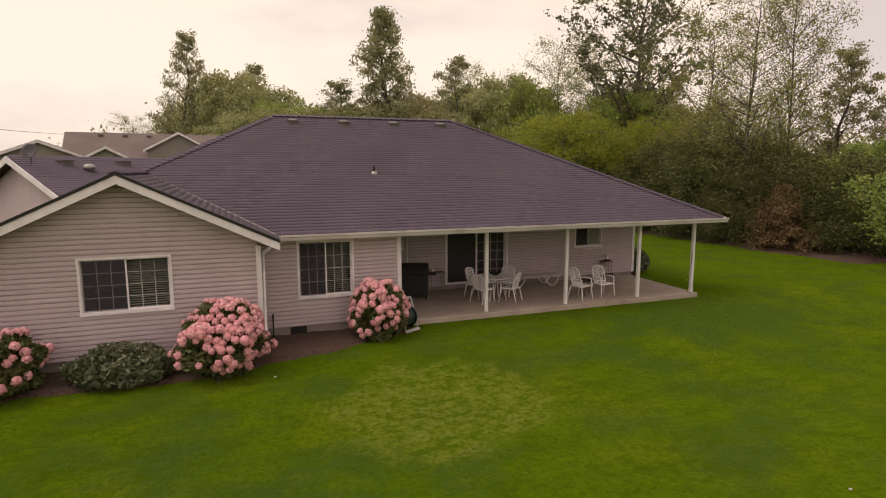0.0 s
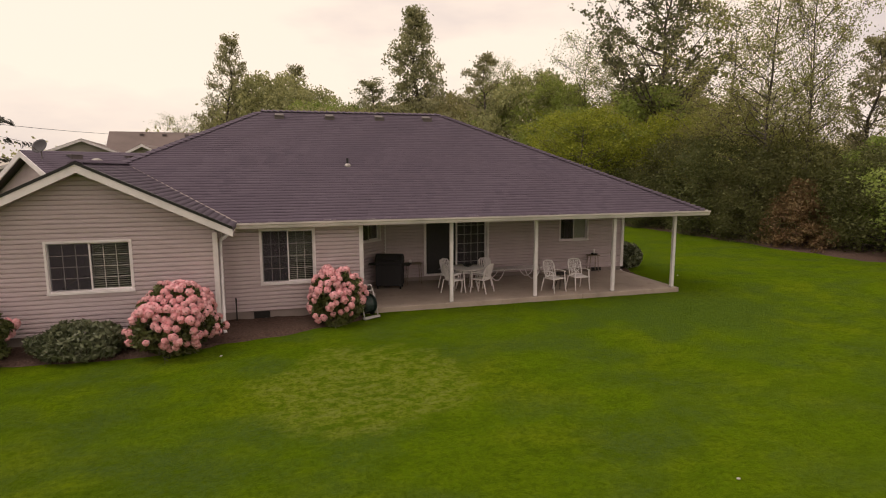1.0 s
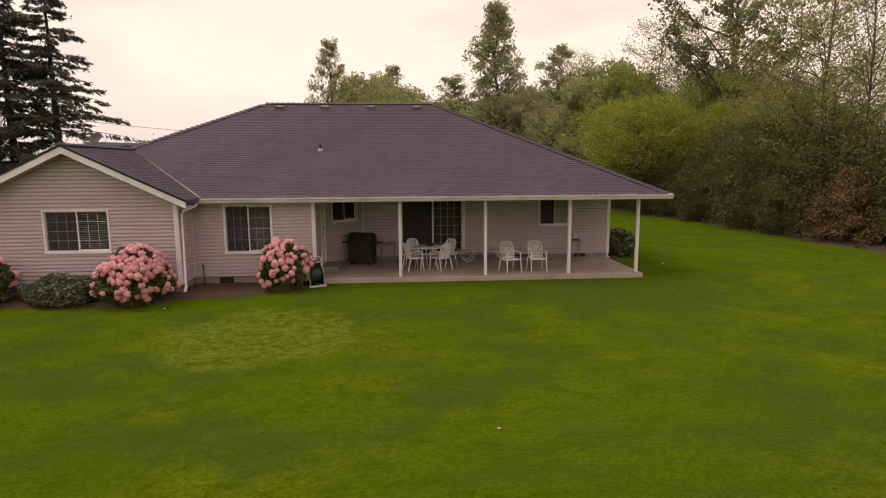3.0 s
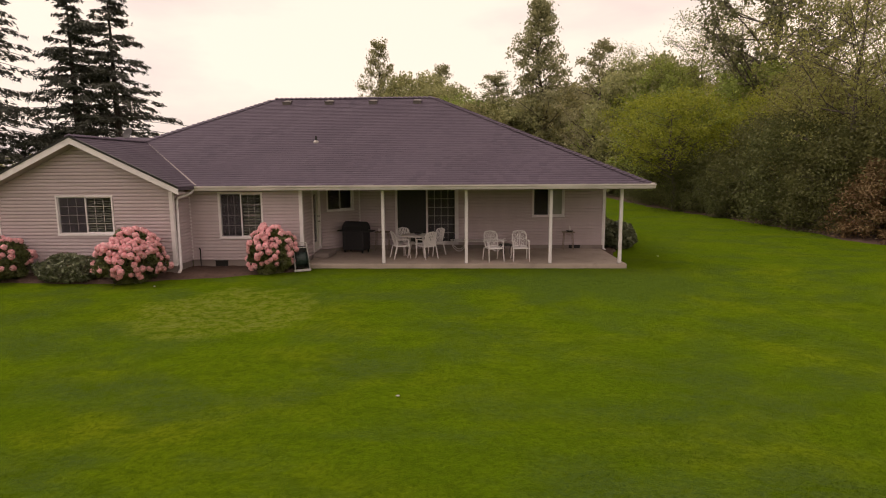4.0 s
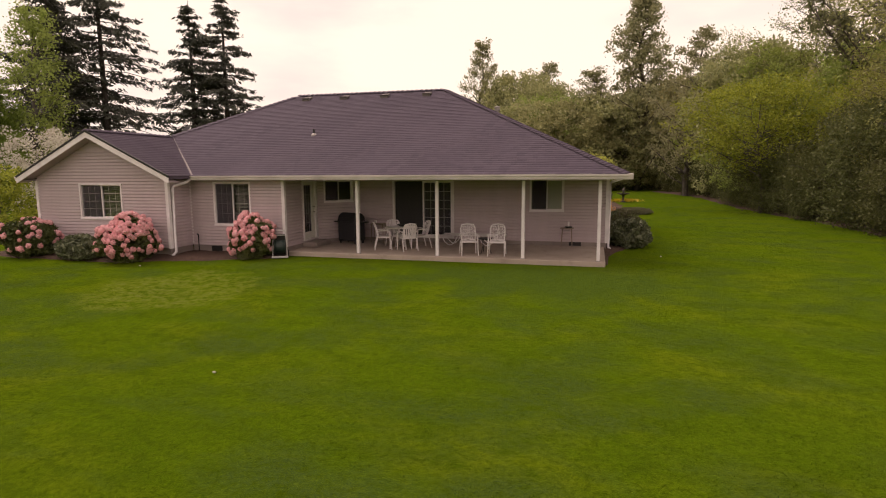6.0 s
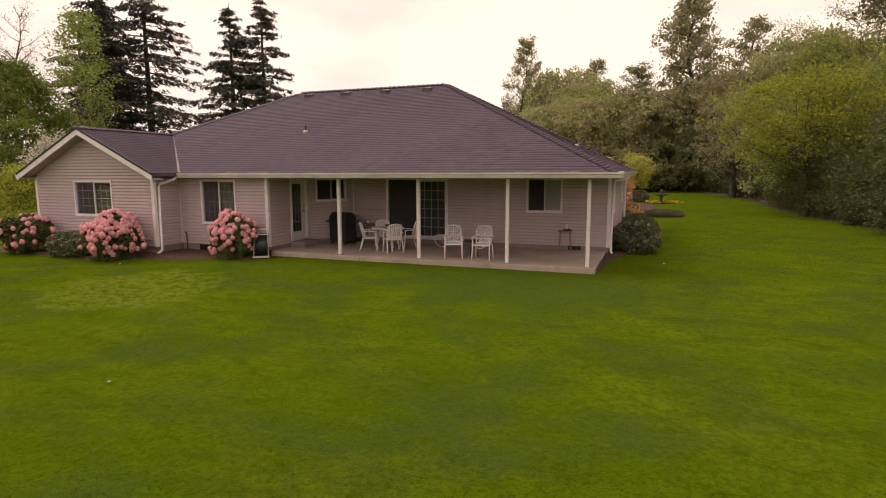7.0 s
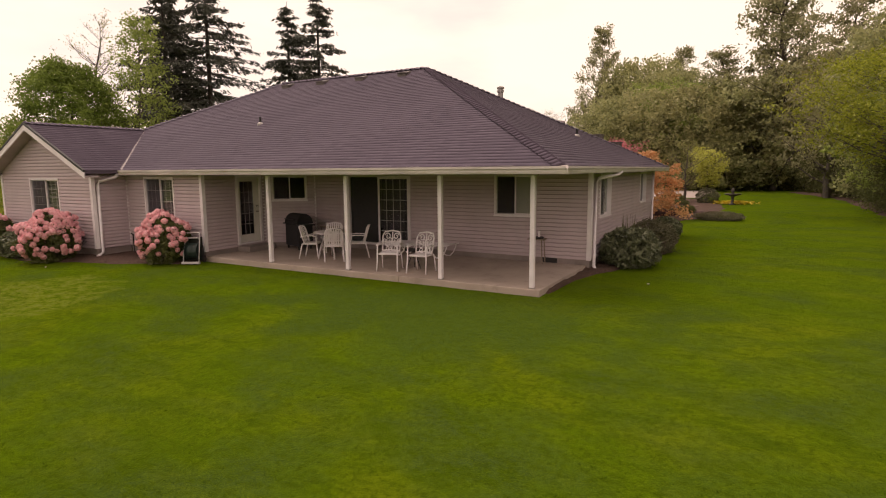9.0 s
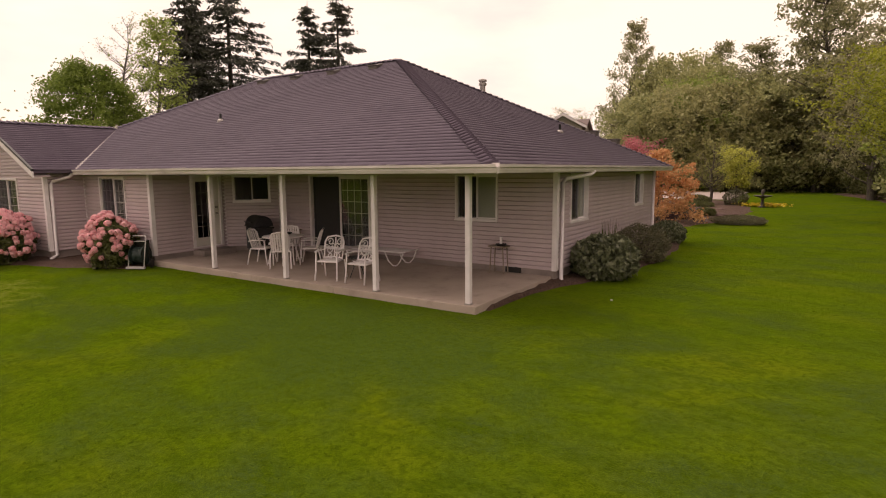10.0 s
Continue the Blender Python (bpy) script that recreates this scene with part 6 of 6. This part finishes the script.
M_GRILL = plain("matt_black_enamel", (0.026, 0.024, 0.028), 0.75)
grill = thing("barbecue_grill", pose(-8.62, 2.50, PZ, 0, 0, -20), "black barbecue grill with a domed lid", "grill")
bm = bmesh.new()
bevel_box(bm, -0.42, 0.42, -0.26, 0.26, 0.10, 0.78, 0.03)
part("cabinet", bm, M_GRILL, grill)
bm = bmesh.new()
arc = [(-0.28 * math.cos(math.pi * i / 10), 0.80 + 0.30 * math.sin(math.pi * i / 10)) for i in range(11)]
ends = [[bm.verts.new((x, y * w, 0.80 + (z - 0.80) * w)) for y, z in arc] for x, w in ((-0.43, 0.93), (-0.40, 1.0), (0.40, 1.0), (0.43, 0.93))]
for ra_, rb_ in zip(ends, ends[1:]):
    for i in range(11):
        bm.faces.new((ra_[i], ra_[(i + 1) % 11], rb_[(i + 1) % 11], rb_[i]))
bm.faces.new(ends[0][::-1])
bm.faces.new(ends[-1])
lid = part("lid", bm, M_GRILL, grill)
bm = bmesh.new()
tube(bm, [(-0.30, -0.28, 0.92), (-0.30, -0.33, 0.93), (0.30, -0.33, 0.93), (0.30, -0.28, 0.92)], 0.014, 6)
part("handle", bm, M_BLACK, lid)
for sx in (-1, 1):
    bm = bmesh.new()
    bevel_box(bm, min(sx * 0.43, sx * 0.66), max(sx * 0.43, sx * 0.66), -0.22, 0.22, 0.75, 0.785, 0.008)
    part("side_shelf", bm, plain("dark_grey_shelf", (0.035, 0.032, 0.035), 0.8), grill)
for sx in (-1, 1):
    for sy in (-1, 1):
        bm = bmesh.new()
        tube(bm, [(sx * 0.36, sy * 0.2, 0.0), (sx * 0.36, sy * 0.2, 0.12)], 0.03, 8)
        part("wheel", bm, M_BLACK, grill)

cart = thing("serving_cart", pose(-7.75, 2.95, PZ), "small pale serving table beside the grill", "table")
bm = bmesh.new()
bevel_box(bm, -0.26, 0.26, -0.18, 0.18, 0.66, 0.69, 0.008)
part("tabletop", bm, M_TAN, cart)
for sx in (-1, 1):
    for sy in (-1, 1):
        bm = bmesh.new()
        tube(bm, [(sx * 0.24, sy * 0.15, 0.0), (sx * 0.21, sy * 0.14, 0.66)], 0.013, 5)
        part("leg", bm, M_TAN, cart)
pot = thing("small_pot", pose(-7.86, 2.95, PZ + 0.691), "small pale pot on the serving table", "pot")
bm = bmesh.new()
lathe(bm, [(0.035, 0.0), (0.05, 0.09), (0.045, 0.10)], 10)
part("pot_body", bm, M_PLASTIC, pot)

reel = thing("hose_reel_cart", pose(-9.78, -0.45, ground_z(-9.78, -0.45) + 0.02, 0, 0, 28), "pale framed hose reel cart with a dark drum", "hose reel")
M_CART = plain("pale_cart_frame", (0.56, 0.52, 0.52), 0.5)
M_GREEN = plain("dark_green_hose", (0.018, 0.034, 0.030), 0.5)
for sx in (-1, 1):
    bm = bmesh.new()
    tube(bm, [(sx * 0.22, -0.20, 0.02), (sx * 0.21, -0.10, 0.42), (sx * 0.19, 0.02, 0.78), (sx * 0.17, 0.04, 0.84)], 0.017, 6)
    part("side_frame", bm, M_CART, reel, smooth=True)
for z, y, w in ((0.84, 0.04, 0.18), (0.70, -0.01, 0.20)):
    bm = bmesh.new()
    tube(bm, [(-w, y, z), (w, y, z)], 0.016, 6)
    part("handle", bm, M_CART, reel)
bm = bmesh.new()
bevel_box(bm, -0.25, 0.25, -0.26, -0.17, 0.0, 0.06, 0.012)
part("foot_bar", bm, M_CART, reel)
bm = bmesh.new()
bevel_box(bm, -0.20, 0.20, 0.10, 0.16, 0.05, 0.72, 0.015)
part("back_panel", bm, M_BLACK, reel)
bm = bmesh.new()
lathe(bm, [(0.25, -0.17), (0.25, -0.155), (0.19, -0.15), (0.21, -0.08), (0.20, 0.0), (0.21, 0.08), (0.19, 0.15), (0.25, 0.155), (0.25, 0.17)], 20, Matrix.Translation((0, 0.02, 0.34)) @ Matrix.Rotation(radians(90), 4, "Y"))
part("drum", bm, M_GREEN, reel, smooth=False)
for sx in (-1, 1):
    bm = bmesh.new()
    lathe(bm, [(0.03, -0.02), (0.10, -0.02), (0.11, 0.0), (0.10, 0.02), (0.03, 0.02)], 14, Matrix.Translation((sx * 0.245, 0.10, 0.10)) @ Matrix.Rotation(radians(90), 4, "Y"))
    part("wheel", bm, M_BLACK, reel)
# riser at the inside corner and a few pale petals on the lawn
riser = thing("water_riser", Matrix.Translation((-13.05, -0.12, 0.0)), "thin black standpipe by the wall", "pipe")
bm = bmesh.new()
tube(bm, [(0, 0, -0.05), (0, 0, 0.62), (0.0, -0.06, 0.66)], 0.022, 6)
part("pipe", bm, M_BLACK, riser)
for x, y in ((-5.82, -9.1), (1.9, 2.2), (-13.2, -2.6)):
    lf = thing("fallen_petal", Matrix.Translation((x, y, ground_z(x, y) + 0.03)), "pale fallen petal lying on the grass", "petal", "petals on the lawn")
    bm = bmesh.new()
    bmesh.ops.create_icosphere(bm, subdivisions=1, radius=0.035, matrix=Matrix.Diagonal((1, 0.7, 0.4, 1)))
    part("petal", bm, M_WHITEBLOOM, lf)
